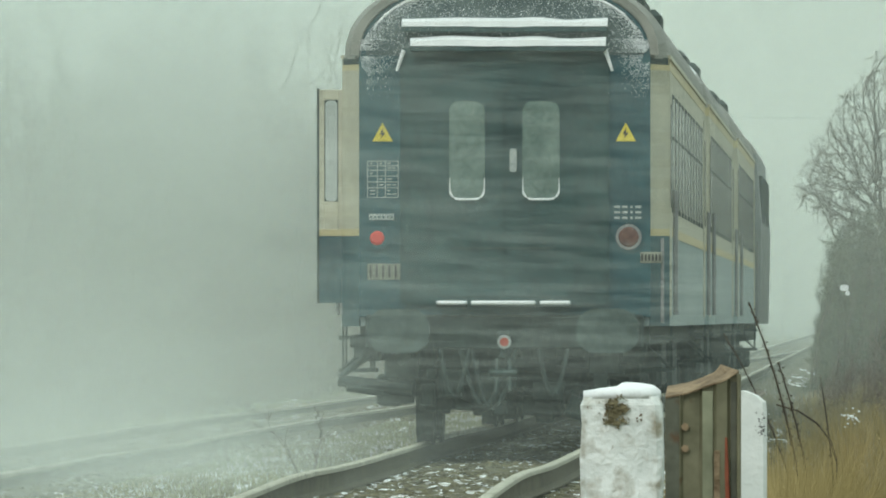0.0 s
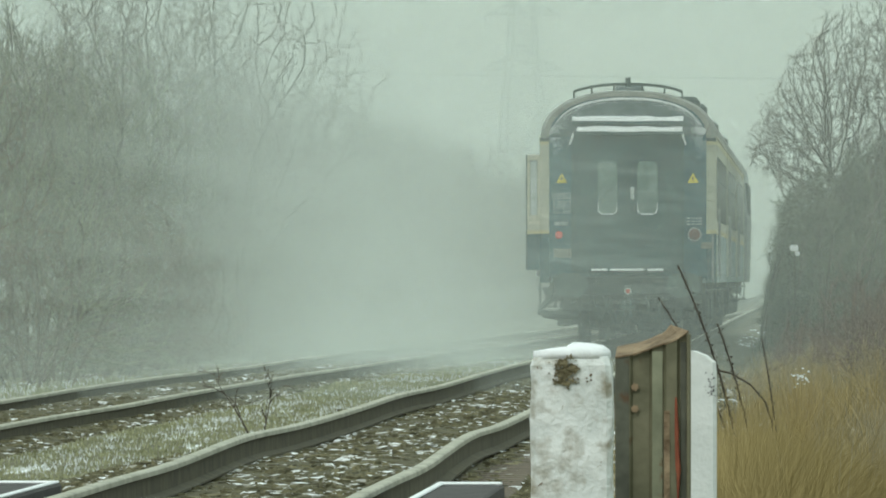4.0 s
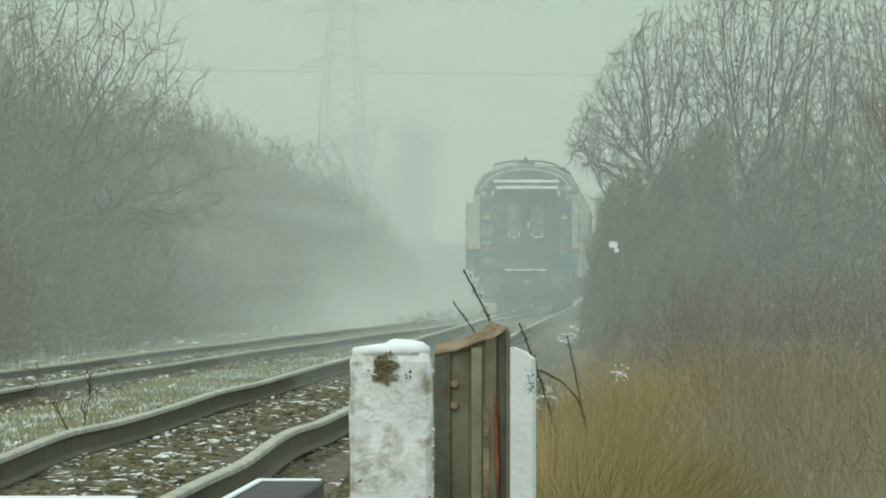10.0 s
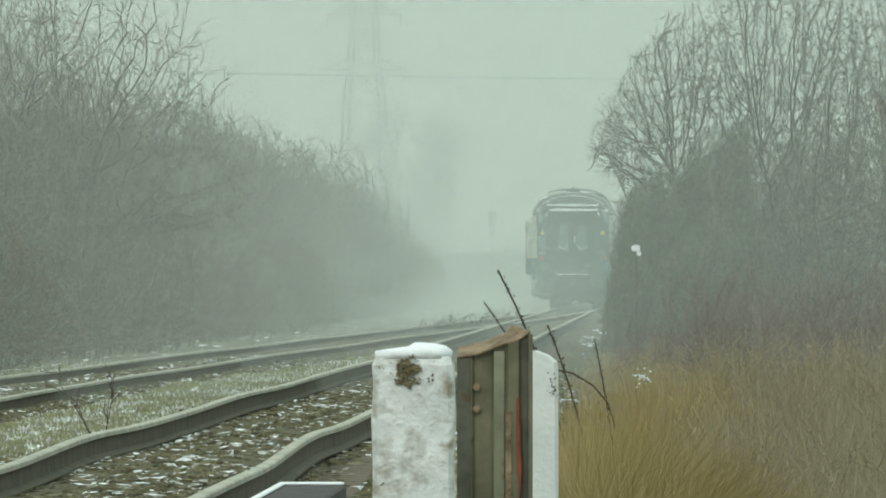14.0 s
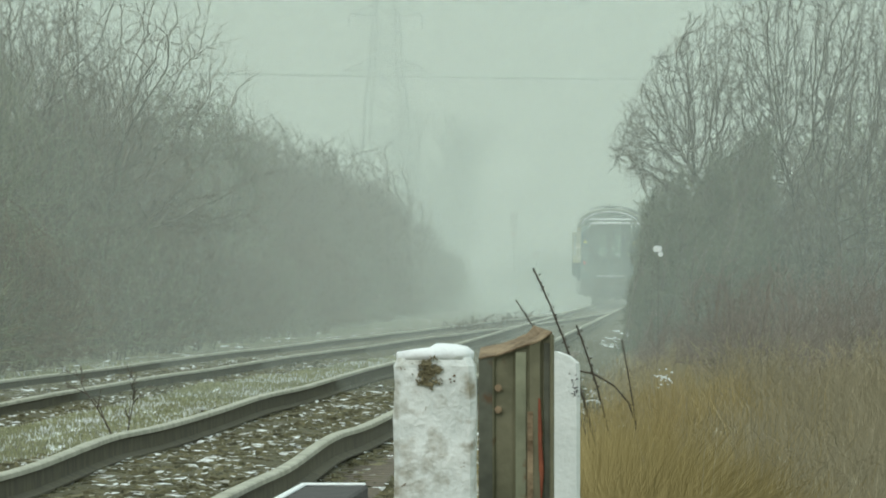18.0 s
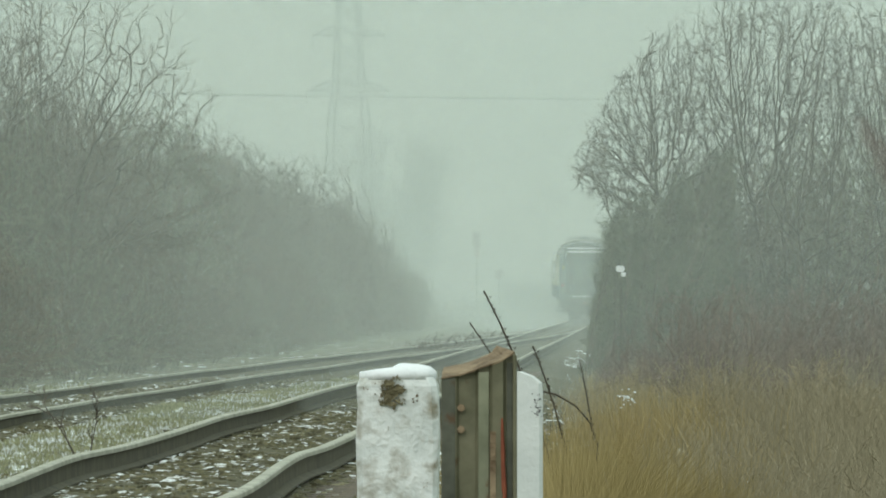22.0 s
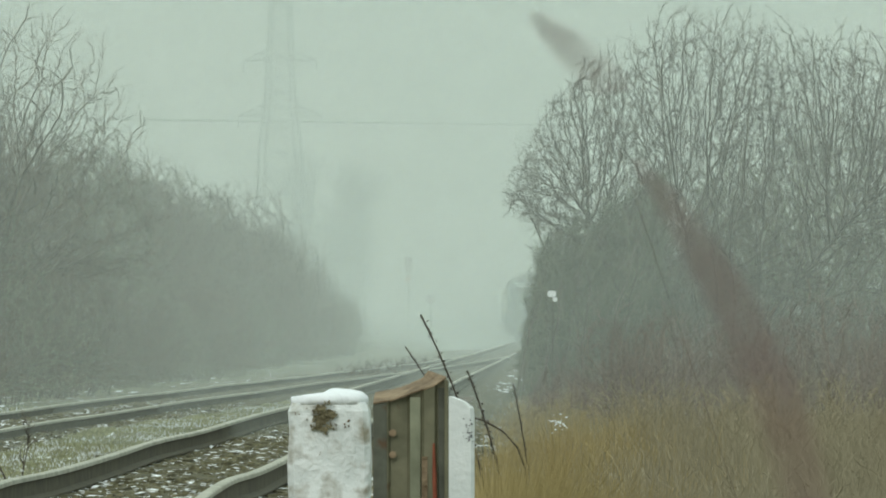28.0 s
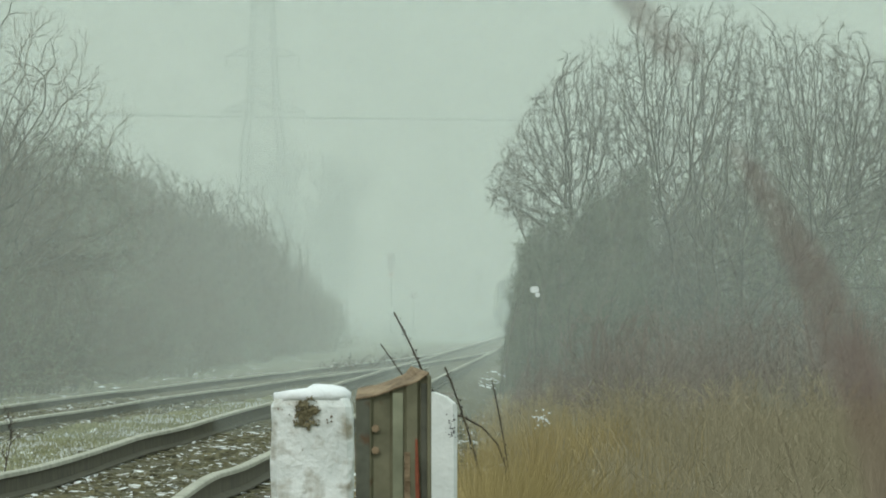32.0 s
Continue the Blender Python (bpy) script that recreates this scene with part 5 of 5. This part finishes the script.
def build_marker():
    s = thing("marker_plate", None, label="small white plate on a thin post by the hedge", category="sign")
    m = Shape()
    m.tube([(0, 0.02, -0.6), (0, 0.02, 1.5)], [0.008, 0.008], 6)
    part("stem", m, M_stalk, s)
    k = rounded(-0.085, 0.06, 1.50, 1.605, 0.04, -0.02, 0.0)
    part("plate", k, M_snow, s, "white enamel plate")
    k = rounded(0.0, 0.08, 1.425, 1.50, 0.03, -0.02, 0.0)
    part("plate", k, M_snow, s, "white enamel plate")
    s.matrix_basis = pose(-0.395, 226, 0.04)


build_marker()


def build_far_trees():
    r = shuffle(15)
    s = Shape()
    for k in range(34):
        x, y = (-26.6 + r.gauss(0, 2.0), 1560 + r.uniform(-60, 60)) if k < 14 else (r.uniform(-75, 60), r.uniform(1600, 1900))
        h = (r.uniform(13, 18.5) if k < 14 else r.uniform(4, 8))
        d = Vector((r.gauss(0, 0.05), r.gauss(0, 0.05), 1))
        st = limb(r, Vector((x, y, -0.5)), d, h, 6, 0.05, 0.05)
        s.tube(st, [0.25 * (1 - 0.15 * i) for i in range(7)], 4)
        for i in range(20):
            u = r.uniform(0.2, 0.98)
            j = min(int(u * 6), 5)
            p = st[j].lerp(st[j + 1], u * 6 - j)
            b = limb(r, p, off(r, Vector((0, 0, 1)), r.uniform(0.3, 0.9)), h * 0.22 * r.uniform(0.6, 1.2), 3, 0.15, 0.1)
            s.tube(b, [0.13, 0.11, 0.09, 0.05], 3)
            for w in range(9):
                q = b[r.randint(1, 3)]
                s.tube([q, q + off(r, Vector((0, 0, 1)), r.uniform(0.2, 1.0)) * h * 0.08], [0.09, 0.04], 3)
    return thing("distant_wood", s, M_twig, "distant leafless trees hardly showing through the mist", "trees", kind="stuff")


build_far_trees()


# ---- grass ----
def blades(name, mat, label, spots, seed, wild=0.42, joints=1):
    """spots: x, y, height, half width. Each blade is a tapering strip that leans and droops over."""
    r = shuffle(seed)
    s = Shape()
    for x, y, h, w in spots:
        z = ground_z(x, y) - 0.02
        a = r.uniform(0, 6.28)
        k = r.uniform(0.04, wild) + (0.45 if r.random() < 0.12 else 0)
        lx, ly = math.cos(a) * h * k, math.sin(a) * h * k
        droop = h * k * k * 0.55
        v = [(x - w, y, z), (x + w, y + w, z)]
        f = []
        for j in range(1, joints + 1):
            u = j / (joints + 0.7)
            e = u ** 2.2
            c = w * (1 - 0.35 * u)
            px, py, pz = x + lx * e, y + ly * e, z + h * u - droop * e
            v += [(px - c, py, pz), (px + c, py + w, pz)]
            f.append((2 * j - 2, 2 * j - 1, 2 * j + 1, 2 * j))
        v.append((x + lx, y + ly, z + h - droop))
        f.append((2 * joints, 2 * joints + 1, 2 * joints + 2))
        s.add(v, f)
    return thing(name, s, mat, label, "grass", kind="stuff")


def build_grass():
    r = shuffle(50)
    spots = []
    weeds = []
    for _ in range(80000):
        y = 45 + 183 * r.random() ** 1.6
        x = r.uniform(-0.95, 1.0 + y * 0.028)
        clump = max(0, 0.5 + 0.9 * noise.noise(Vector((x * 1.1, y * 0.22, 1))))
        k = min(max((x + 0.95) / 0.9, 0), 1)
        h = (0.10 + 0.50 * clump) * (0.35 + 0.65 * k) * r.uniform(0.4, 1.0)
        if r.random() < 0.06:
            h += r.uniform(0.1, 0.35)
        other = 0.45 + 0.8 * (x - 0.15 - y * 0.004) + 0.7 * noise.noise(Vector((x * 0.8, y * 0.15, 9)))
        if r.random() < other:
            weeds.append((x, y, h * r.uniform(1.0, 1.6), 0.0007 + y * 0.000011))
        else:
            spots.append((x, y, h, 0.0007 + y * 0.000011))
    # the golden tussocks behind the posts, highest beside them and falling away
    mound, stems = [], []
    for _ in range(42000):
        x, y = -0.34 + 0.95 * r.random() ** 1.25, r.uniform(38.5, 44.0)
        top = 1.12 - 0.70 * max(0.0, x + 0.26) - 0.9 * max(0.0, -0.26 - x) + 0.16 * noise.noise(Vector((x * 7, y * 0.8, 2)))
        if r.random() < (x - 0.30) * 2.0:
            weeds.append((x, y, top * r.uniform(0.5, 1.0), 0.0016))
        else:
            mound.append((x, y, max(0.15, top * (1 - 0.62 * r.random() ** 1.3)), 0.0010))
    for _ in range(150):
        x, y = r.uniform(-0.2, 1.0), r.uniform(39, 46)
        stems.append((x, y, r.uniform(0.5, 1.0) * (1.05 - 0.4 * max(0, x)), 0.0010))
    for _ in range(17000):
        x, y = r.uniform(0.05, 1.35), r.uniform(42, 60)
        weeds.append((x, y, r.uniform(0.25, 0.62) * (0.8 + 0.6 * noise.noise(Vector((x * 4, y * 0.5, 6)))), 0.0009))
    for _ in range(14000):
        x, y = -1.45 + 1.5 * r.random() ** 0.7, r.uniform(70, 250)
        if noise.noise(Vector((x * 1.3, y * 0.12, 4))) > -0.12:
            (weeds if r.random() < 0.55 else spots).append((x, y, r.uniform(0.10, 0.42) * (0.45 + 0.5 * (x + 1.45)), 0.0007 + y * 0.000011))
    blades("dry_weeds", M_weed, "dry grey-brown weeds among the grass", weeds, 3, 0.55)
    blades("dry_grass", M_straw, "tall dry straw-yellow grass beside the track", spots, 1, 0.6)
    blades("golden_grass", M_gold, "golden tussocks of drooping dry grass by the posts", mound, 5, 0.7, 2)
    blades("pale_stems", M_pale_stem, "pale bleached grass stems", stems, 6, 0.35, 2)
    spots = []
    for _ in range(75000):
        y = 62 + 240 * r.random() ** 1.5
        x = r.uniform(side_x(y) + 1.15, EYE_SIDE - 1.05)
        spots.append((x, y, r.uniform(0.02, 0.07), 0.003 + y * 0.00002))
    for _ in range(9000):
        y = 90 + 150 * r.random()
        x = r.uniform(side_x(y) - 3.5, side_x(y) - 1.6)
        spots.append((x, y, r.uniform(0.04, 0.2), 0.003 + y * 0.00002))
    blades("frosted_turf", M_turf, "short frosted green and brown turf between the tracks", spots, 2)


def build_tussock():
    """A tussock whose bent-over tuft holds a little snow."""
    t = thing("snowy_tussock", None, label="dry grass tussock holding a clump of snow", category="grass tussock")
    r = shuffle(12)
    s = Shape()
    for _ in range(60):
        a, k = r.uniform(0, 6.28), r.uniform(0.02, 0.22)
        p = Vector((math.cos(a) * 0.03, math.sin(a) * 0.03, -0.02))
        e = Vector((math.cos(a) * k, math.sin(a) * k, r.uniform(0.45, 0.72)))
        s.tube([p, p.lerp(e, 0.6) + Vector((0, 0, 0.05)), e], [0.003, 0.0025, 0.001], 3)
    part("tuft", s, M_straw, t)
    k = Shape()
    for _ in range(24):
        p = Vector((r.gauss(0, 0.045), r.gauss(0, 0.03), 0.66 + r.gauss(0, 0.03)))
        w = r.uniform(0.005, 0.012)
        k.tube([p + Vector((0, 0, -w * 0.6)), p, p + Vector((0, 0, w * 0.5))], [w * 0.7, w, w * 0.4], 6)
    tagged(part("snow", k, M_snow, t, "small clumps of snow"), kind="stuff")
    t.matrix_basis = pose(-0.13, 100, ground_z(-0.13, 100))


def build_snow_patches():
    """Thin drifted patches of snow along the shoulder of the ballast."""
    r = shuffle(41)
    s = Shape()
    y = 270.0
    while y < 430:
        if noise.noise(Vector((3, y * 0.05, 8))) > 0.02:
            x = main_x(y) + 1.25 + 0.45 * r.random()
            z = main_z(y) - 0.255 - 0.25 * max(0, x - main_x(y) - 1.25)
            a, b = r.uniform(0.03, 0.10), r.uniform(0.4, 1.4)
            ring = [(x + a * math.cos(t) * r.uniform(0.6, 1.2), y + b * math.sin(t) * r.uniform(0.6, 1.2), z) for t in np.arange(0, 6.2, 0.7)]
            top = [(x + (p[0] - x) * 0.6, y + (p[1] - y) * 0.6, z + 0.025) for p in ring]
            s.rings([[(p[0], p[1], z - 0.12) for p in ring], ring, top])
        y += r.uniform(0.8, 2.6)
    thing("snow_patches", s, M_snow, "thin patches of drifted snow along the ballast shoulder", "snow", kind="stuff", smooth=True)


build_grass()
build_tussock()
build_snow_patches()


# ---- stalks that sway ----
def build_stalk(base, tip, bend, thick, label):
    """A dead seed stalk with knobs; its foot is the origin."""
    t = thing("dead_stalk", None, label=label, category="weed stalk", group="dead stalks by the post")
    s, k = Shape(), Shape()
    b, e = Vector((0, 0, 0)), Vector(tip) - Vector(base)
    pts = []
    for i in range(13):
        u = i / 12
        pts.append(Vector((e.x * u ** bend, e.y * u, e.z * u)))
    s.tube(pts, [thick * (1 - 0.5 * i / 12) for i in range(13)], 6)
    r = shuffle(int(abs(base[0]) * 1000))
    for i in range(70):
        u = 0.35 + 0.65 * i / 70
        j = min(int(u * 12), 11)
        p = pts[j].lerp(pts[j + 1], u * 12 - j)
        a = i * 2.4
        q = p + Vector((math.cos(a), math.sin(a), 0.5)) * thick * 1.3
        k.disc(q, (math.cos(a), math.sin(a), 0.6), thick * r.uniform(0.5, 0.9), thick * r.uniform(0.6, 1.4), 5, thick * 0.2)
    part("stem", s, M_stalk, t)
    tagged(part("seed_head", k, M_stalk, t, "dark knobbly seed head"), kind="stuff")
    t.matrix_basis = pose(*base)
    return t


STALKS = [((-0.200, 44.0, -0.28), (-0.468, 44.0, 1.129), 2.5, 0.0058, 1.0),
          ((-0.180, 44.4, -0.28), (-0.533, 44.4, 1.025), 2.5, 0.0044, 0.8),
          ((-0.155, 44.2, -0.28), (-0.336, 44.2, 0.942), 2.5, 0.0054, 0.6),
          ((-0.100, 44.6, -0.28), (-0.192, 44.6, 0.895), 2.5, 0.0040, 0.5)]
stalks = [(build_stalk(b, t, c, w, "dead dark seed stalk in the dry grass"), b, k) for b, t, c, w, k in STALKS]


def build_bent_stalk():
    """A stalk blown over: upright at its foot, its tip lying out to the side."""
    t = thing("dead_stalk", None, label="dead stalk bent over in an arch", category="weed stalk", group="dead stalks by the post")
    s, k = Shape(), Shape()
    pts = [Vector((0, 0, 0))]
    for i in range(16):
        a = radians(3 + 74 * max(0, ((i + 1) / 16 - 0.78) / 0.22) ** 0.8)
        pts.append(pts[-1] + Vector((-math.sin(a), 0, math.cos(a))) * (1.19 / 16))
    s.tube(pts, [0.0050 - 0.00012 * i for i in range(17)], 6)
    part("stem", s, M_stalk, t)
    r = shuffle(5)
    for i in range(60):
        u = 0.55 + 0.45 * i / 60
        j = min(int(u * 16), 15)
        p = pts[j].lerp(pts[j + 1], u * 16 - j)
        a = i * 2.4
        k.disc(p, (math.cos(a), math.sin(a), 0.4), 0.0035 * r.uniform(0.6, 1.1), 0.006, 5, 0.0015)
    tagged(part("seed_head", k, M_stalk, t, "dark knobbly seed head"), kind="stuff")
    t.matrix_basis = pose(-0.105, 44.8, -0.28)
    return t


bent_stalk = build_bent_stalk()
M_plume = vapour("reddish_feathery_plume", 0.34, 24, soft=0.5, tint=(0.25, 0.165, 0.15))


M_reed_stem = vapour("thin_reed_stem", 0.12, 40, soft=0.3, edge=False, tint=(0.25, 0.19, 0.15))


def build_reed(tall, low, label):
    """A feathery reed close to the camera, blown about."""
    t = thing("reed", None, label=label, category="reed", group="reeds close by")
    s = Shape()
    n_ = 14
    prof = [(-0.032 - 0.028 * i / n_ - 0.072 * (i / n_) ** 2.2, 1.20 + tall + 0.265 * i / n_) for i in range(low, n_ + 1)]
    wid = [0.009 + 0.015 * math.sin(math.pi * min(1, i / n_ * 0.98 + 0.02)) ** 0.6 for i in range(low, n_ + 1)]
    n_ -= low
    for layer in (-1, 1):
        v = [(x + k * w, layer * 0.004, z) for (x, z), w in zip(prof, wid) for k in (-1, 1)]
        s.add(v, [(2 * i, 2 * i + 1, 2 * i + 3, 2 * i + 2) for i in range(n_)])
    ob = part("plume", s, M_plume, t)
    uv = ob.data.uv_layers.new(name="UVMap")
    for lp in ob.data.loops:
        uv.data[lp.index].uv = (float(lp.vertex_index % 2), 0.22 + 0.56 * ((lp.vertex_index // 2) % (n_ + 1)) / n_)
    k = Shape()
    k.tube([(0, 0, -0.05), (-0.01, 0, 0.6), (prof[1][0], 0, prof[1][1])], [0.0022, 0.0012, 0.0006], 6)
    part("stem", k, M_reed_stem, t)
    t.matrix_basis = pose(0.235, 8.0, -0.27)
    return t


reed = build_reed(0.0, 0, "reddish feathery reed swaying close by")
reed_far = build_reed(0.16, 11, "taller feathery reed that a gust bends into view")


# ---- mist and whirled-up snow ----
def sheet(name, x0, x1, z0, z1, bow=0.0, n_=12):
    """A gently bowed upright layer of airborne dust, with its own unit square for the density."""
    s = Shape()
    v, uvs = [], []
    for j in range(n_ + 1):
        for i in range(n_ + 1):
            a, b = i / n_, j / n_
            v.append((x0 + (x1 - x0) * a, bow * (math.sin(math.pi * a) - 1) + bow * 0.6 * b, z0 + (z1 - z0) * b))
            uvs.append((a, b))
    k = n_ + 1
    s.add(v, [(j * k + i, j * k + i + 1, (j + 1) * k + i + 1, (j + 1) * k + i) for j in range(n_) for i in range(n_)])
    return s, uvs


def veil(parent, name, mat, x0, x1, y, z0, z1, bow=0.0):
    s, uvs = sheet(name, x0, x1, z0, z1, bow)
    ob = part(name, s, mat, parent)
    uv = ob.data.uv_layers.new(name="UVMap")
    for lp in ob.data.loops:
        uv.data[lp.index].uv = uvs[lp.vertex_index]
    ob.location = (0, y, 0)
    return ob


mist = thing("mist", None, label="thin grey winter mist hanging over the line", category="mist", kind="stuff")
for y in (150, 200, 240, 290, 350, 420, 500, 590, 690, 800, 920, 1040, 1160, 1280, 1390):
    veil(mist, "mist_layer", M_haze if y < 760 else M_far, -0.10 * y - 20, 0.10 * y + 20, y, -2, 0.06 * y + 12, 6.0)

cloud = thing("snow_cloud", None, label="cloud of snow dust whirled up beside the train", category="snow cloud")
for y, x0, x1, z1 in ((-42, -15, -3.2, 7.0), (-18, -17, -3.6, 8.0), (3, -7.5, 0.6, 8.5), (10, -8.5, -0.6, 11), (22, -10.5, -1.2, 12), (38, -13.5, -1.2, 14), (58, -19, -1.2, 15), (84, -30, -0.4, 16), (112, -46, 4.0, 17)):
    veil(cloud, "drift", M_drift, x0, x1, y, -3.5, z1, 2.0)
wake = thing("snow_wake", None, label="veil of snow dust trailing behind the last coach", category="snow cloud")
for y, x0, x1, z0, z1 in ((-1.6, -4.0, 3.6, -2.4, 6.2), (-5, -5.0, 3.8, -2.6, 6.0), (-11, -6.5, 4.0, -3.0, 6.4), (-20, -9.0, 4.0, -3.2, 6.4), (-32, -11.0, 4.0, -3.2, 5.6), (-46, -13, 4, -3.4, 4.8), (-62, -12, 3, -3.2, 5.4), (-77, -11, 2, -3.2, 5.4)):
    veil(wake, "drift", M_streak if y > -12 else M_wake, x0, x1, y, z0, z1, 0.6)
for y in (-1.4, -3.5, -6, -9, -13, -18, -25, -34):
    veil(wake, "ground_drift", M_low, -6.2 + 0.03 * y, -0.1, y, -2.7, 2.0, 0.6)


# ---- sleepers and loose stones ----
def build_sleepers():
    s = Shape()
    s.box(-1.25, 1.25, -0.13, 0.13, -0.20, 0.0, 0.02)
    me = s.mesh("sleeper", M_sleeper)
    y = 60.0
    for _ in range(290):
        piece("sleeper", me, bed_main, pose(main_x(y), y, main_z(y) - 0.195))
        y += 0.62
    s = Shape()
    y = 80.0
    while y < 300:
        c, z = side_x(y), side_z(y) - 0.195
        s.box(c - 1.25, c + 1.25, y - 0.13, y + 0.13, z - 0.2, z - 0.02, 0.02)
        y += 0.62
    tagged(part("sleepers", s, M_sleeper, bed_side), kind="stuff")


def build_stones():
    r = shuffle(31)
    verts, faces, n_ = [], [], 0
    block = [(-1, -1, -0.6), (1, -1, -0.6), (1, 1, -0.6), (-1, 1, -0.6), (-0.65, -0.65, 0.5), (0.65, -0.65, 0.5), (0.65, 0.65, 0.5), (-0.65, 0.65, 0.5)]
    sides = [(4, 5, 6, 7), (0, 1, 5, 4), (1, 2, 6, 5), (2, 3, 7, 6), (3, 0, 4, 7)]
    for k in range(52000):
        if k < 40000:
            y = 62 + 110 * r.random() ** 1.6
            a = r.uniform(-1.9, 2.4)
            c, z = main_x(y), main_z(y)
        else:
            y = 95 + 130 * r.random() ** 1.4
            a = r.uniform(-1.9, 1.9)
            c, z = side_x(y), side_z(y) + 0.075
        if abs(abs(a) - 0.7535) < 0.085:
            continue
        u = abs(a)
        top = -0.175 - 0.03 * min(u, 0.75) / 0.75 - 0.07 * max(u - 0.75, 0) - 0.30 * max(u - 1.75, 0)
        w = r.uniform(0.018, 0.045)
        x, zz = c + a, z + top + w * r.uniform(-0.1, 0.5)
        ca, sa = math.cos(r.uniform(0, 6.28)), math.sin(r.uniform(0, 6.28))
        for px, py, pz in block:
            px, py, pz = px * r.uniform(0.6, 1.35), py * r.uniform(0.6, 1.3), pz * r.uniform(0.55, 1.25)
            verts.append((x + w * (px * ca - py * sa), y + w * (px * sa + py * ca), zz + w * pz))
        faces.extend([tuple(n_ + i for i in q) for q in sides])
        n_ += 8
    s = Shape()
    s.v, s.f = verts, faces
    thing("ballast_stones", s, M_stone, "loose brown ballast stones dusted with snow", "ballast", kind="stuff")


build_sleepers()
build_stones()


# ---- what moves ----
def train_y(t):
    return 117.0 + 24.8 * t + 0.045 * t * t


def motions():
    times = [2.0 * i for i in range(17)]
    for ob, ahead in ((coach_last, 0), (coach_mid, LENGTH + 0.6), (coach_plain, 2 * LENGTH + 1.2), (loco, 3 * LENGTH + 1.8)):
        walk(ob, [(t, pose(main_x(train_y(t) + ahead), train_y(t) + ahead, 0)) for t in times])
    # the whirled-up dust settles as it drifts along
    walk(cloud, [(t, pose(EYE_SIDE, train_y(t), z)) for t, z in ((0, 0), (1, -1.2), (2, -2.2), (3, -3.0), (4, -3.8), (6, -5.8), (8, -8.4), (10, -10.6), (13, -11.8), (16, -12.2), (20, -12.8), (26, -13.4), (32, -14))])
    walk(wake, [(t, pose(EYE_SIDE, train_y(t), 0)) for t in times])
    # the train's wind bends the stalks, then they swing back
    for ob, b, k in stalks:
        walk(ob, [(t, pose(*b, 0, a * k, 0)) for t, a in ((0, 3.2), (2, 1.8), (4, 0.5), (6.5, -0.5), (7, -3.6), (8, -4.4), (9, -2.8), (10, -4.0), (11, -1.3), (12, 0.4), (13, 0.4), (14, -2.4), (15.5, -2.0), (17, -1.45), (18, -0.6), (19, -0.1), (20, 0), (21, -1.3), (22, -2.2), (23, -1.2), (24, -3.2), (25.5, -2.8), (26.5, -2.4), (27, -1.9), (28, -1.5), (29, 0.6), (30, -3.5), (31, -3.2), (32, -2.75))])
    walk(bent_stalk, [(t, pose(-0.105, 44.8, -0.28, 0, a, 0)) for t, a in ((0, 3.0), (2, 1.5), (4, 0), (9, -1.5), (14, 0), (20, 0), (24, -0.6), (28, -1.0), (31, -2.0), (32, -1.6))])
    walk(reed, [(t, pose(0.235, 8.0, -0.27, 0, (p - 308) / 3000 / 1.45 * 57.3, 0)) for t, p in ((0, 420), (9, 405), (14, 385), (17, 410), (20, 400), (21.5, 350), (22, 380), (23, 365), (24, 345), (26.5, 348), (27, 307), (27.5, 247), (28, 110), (28.5, 165), (29, 191), (29.5, 223), (30, 370), (30.5, 225), (31, 298), (32, 308))])
    walk(reed_far, [(t, pose(0.47, 8.0, -0.28, 0, -13.0 + (p - 958) / 3000 / 1.45 * 57.3, 0)) for t, p in ((0, 1900), (20, 1900), (26.5, 1700), (27.5, 1250), (28, 958), (28.5, 985), (29, 1000), (29.5, 1042), (30, 1165), (30.5, 1024), (31, 1042), (31.5, 1100), (32, 1110))])


motions()
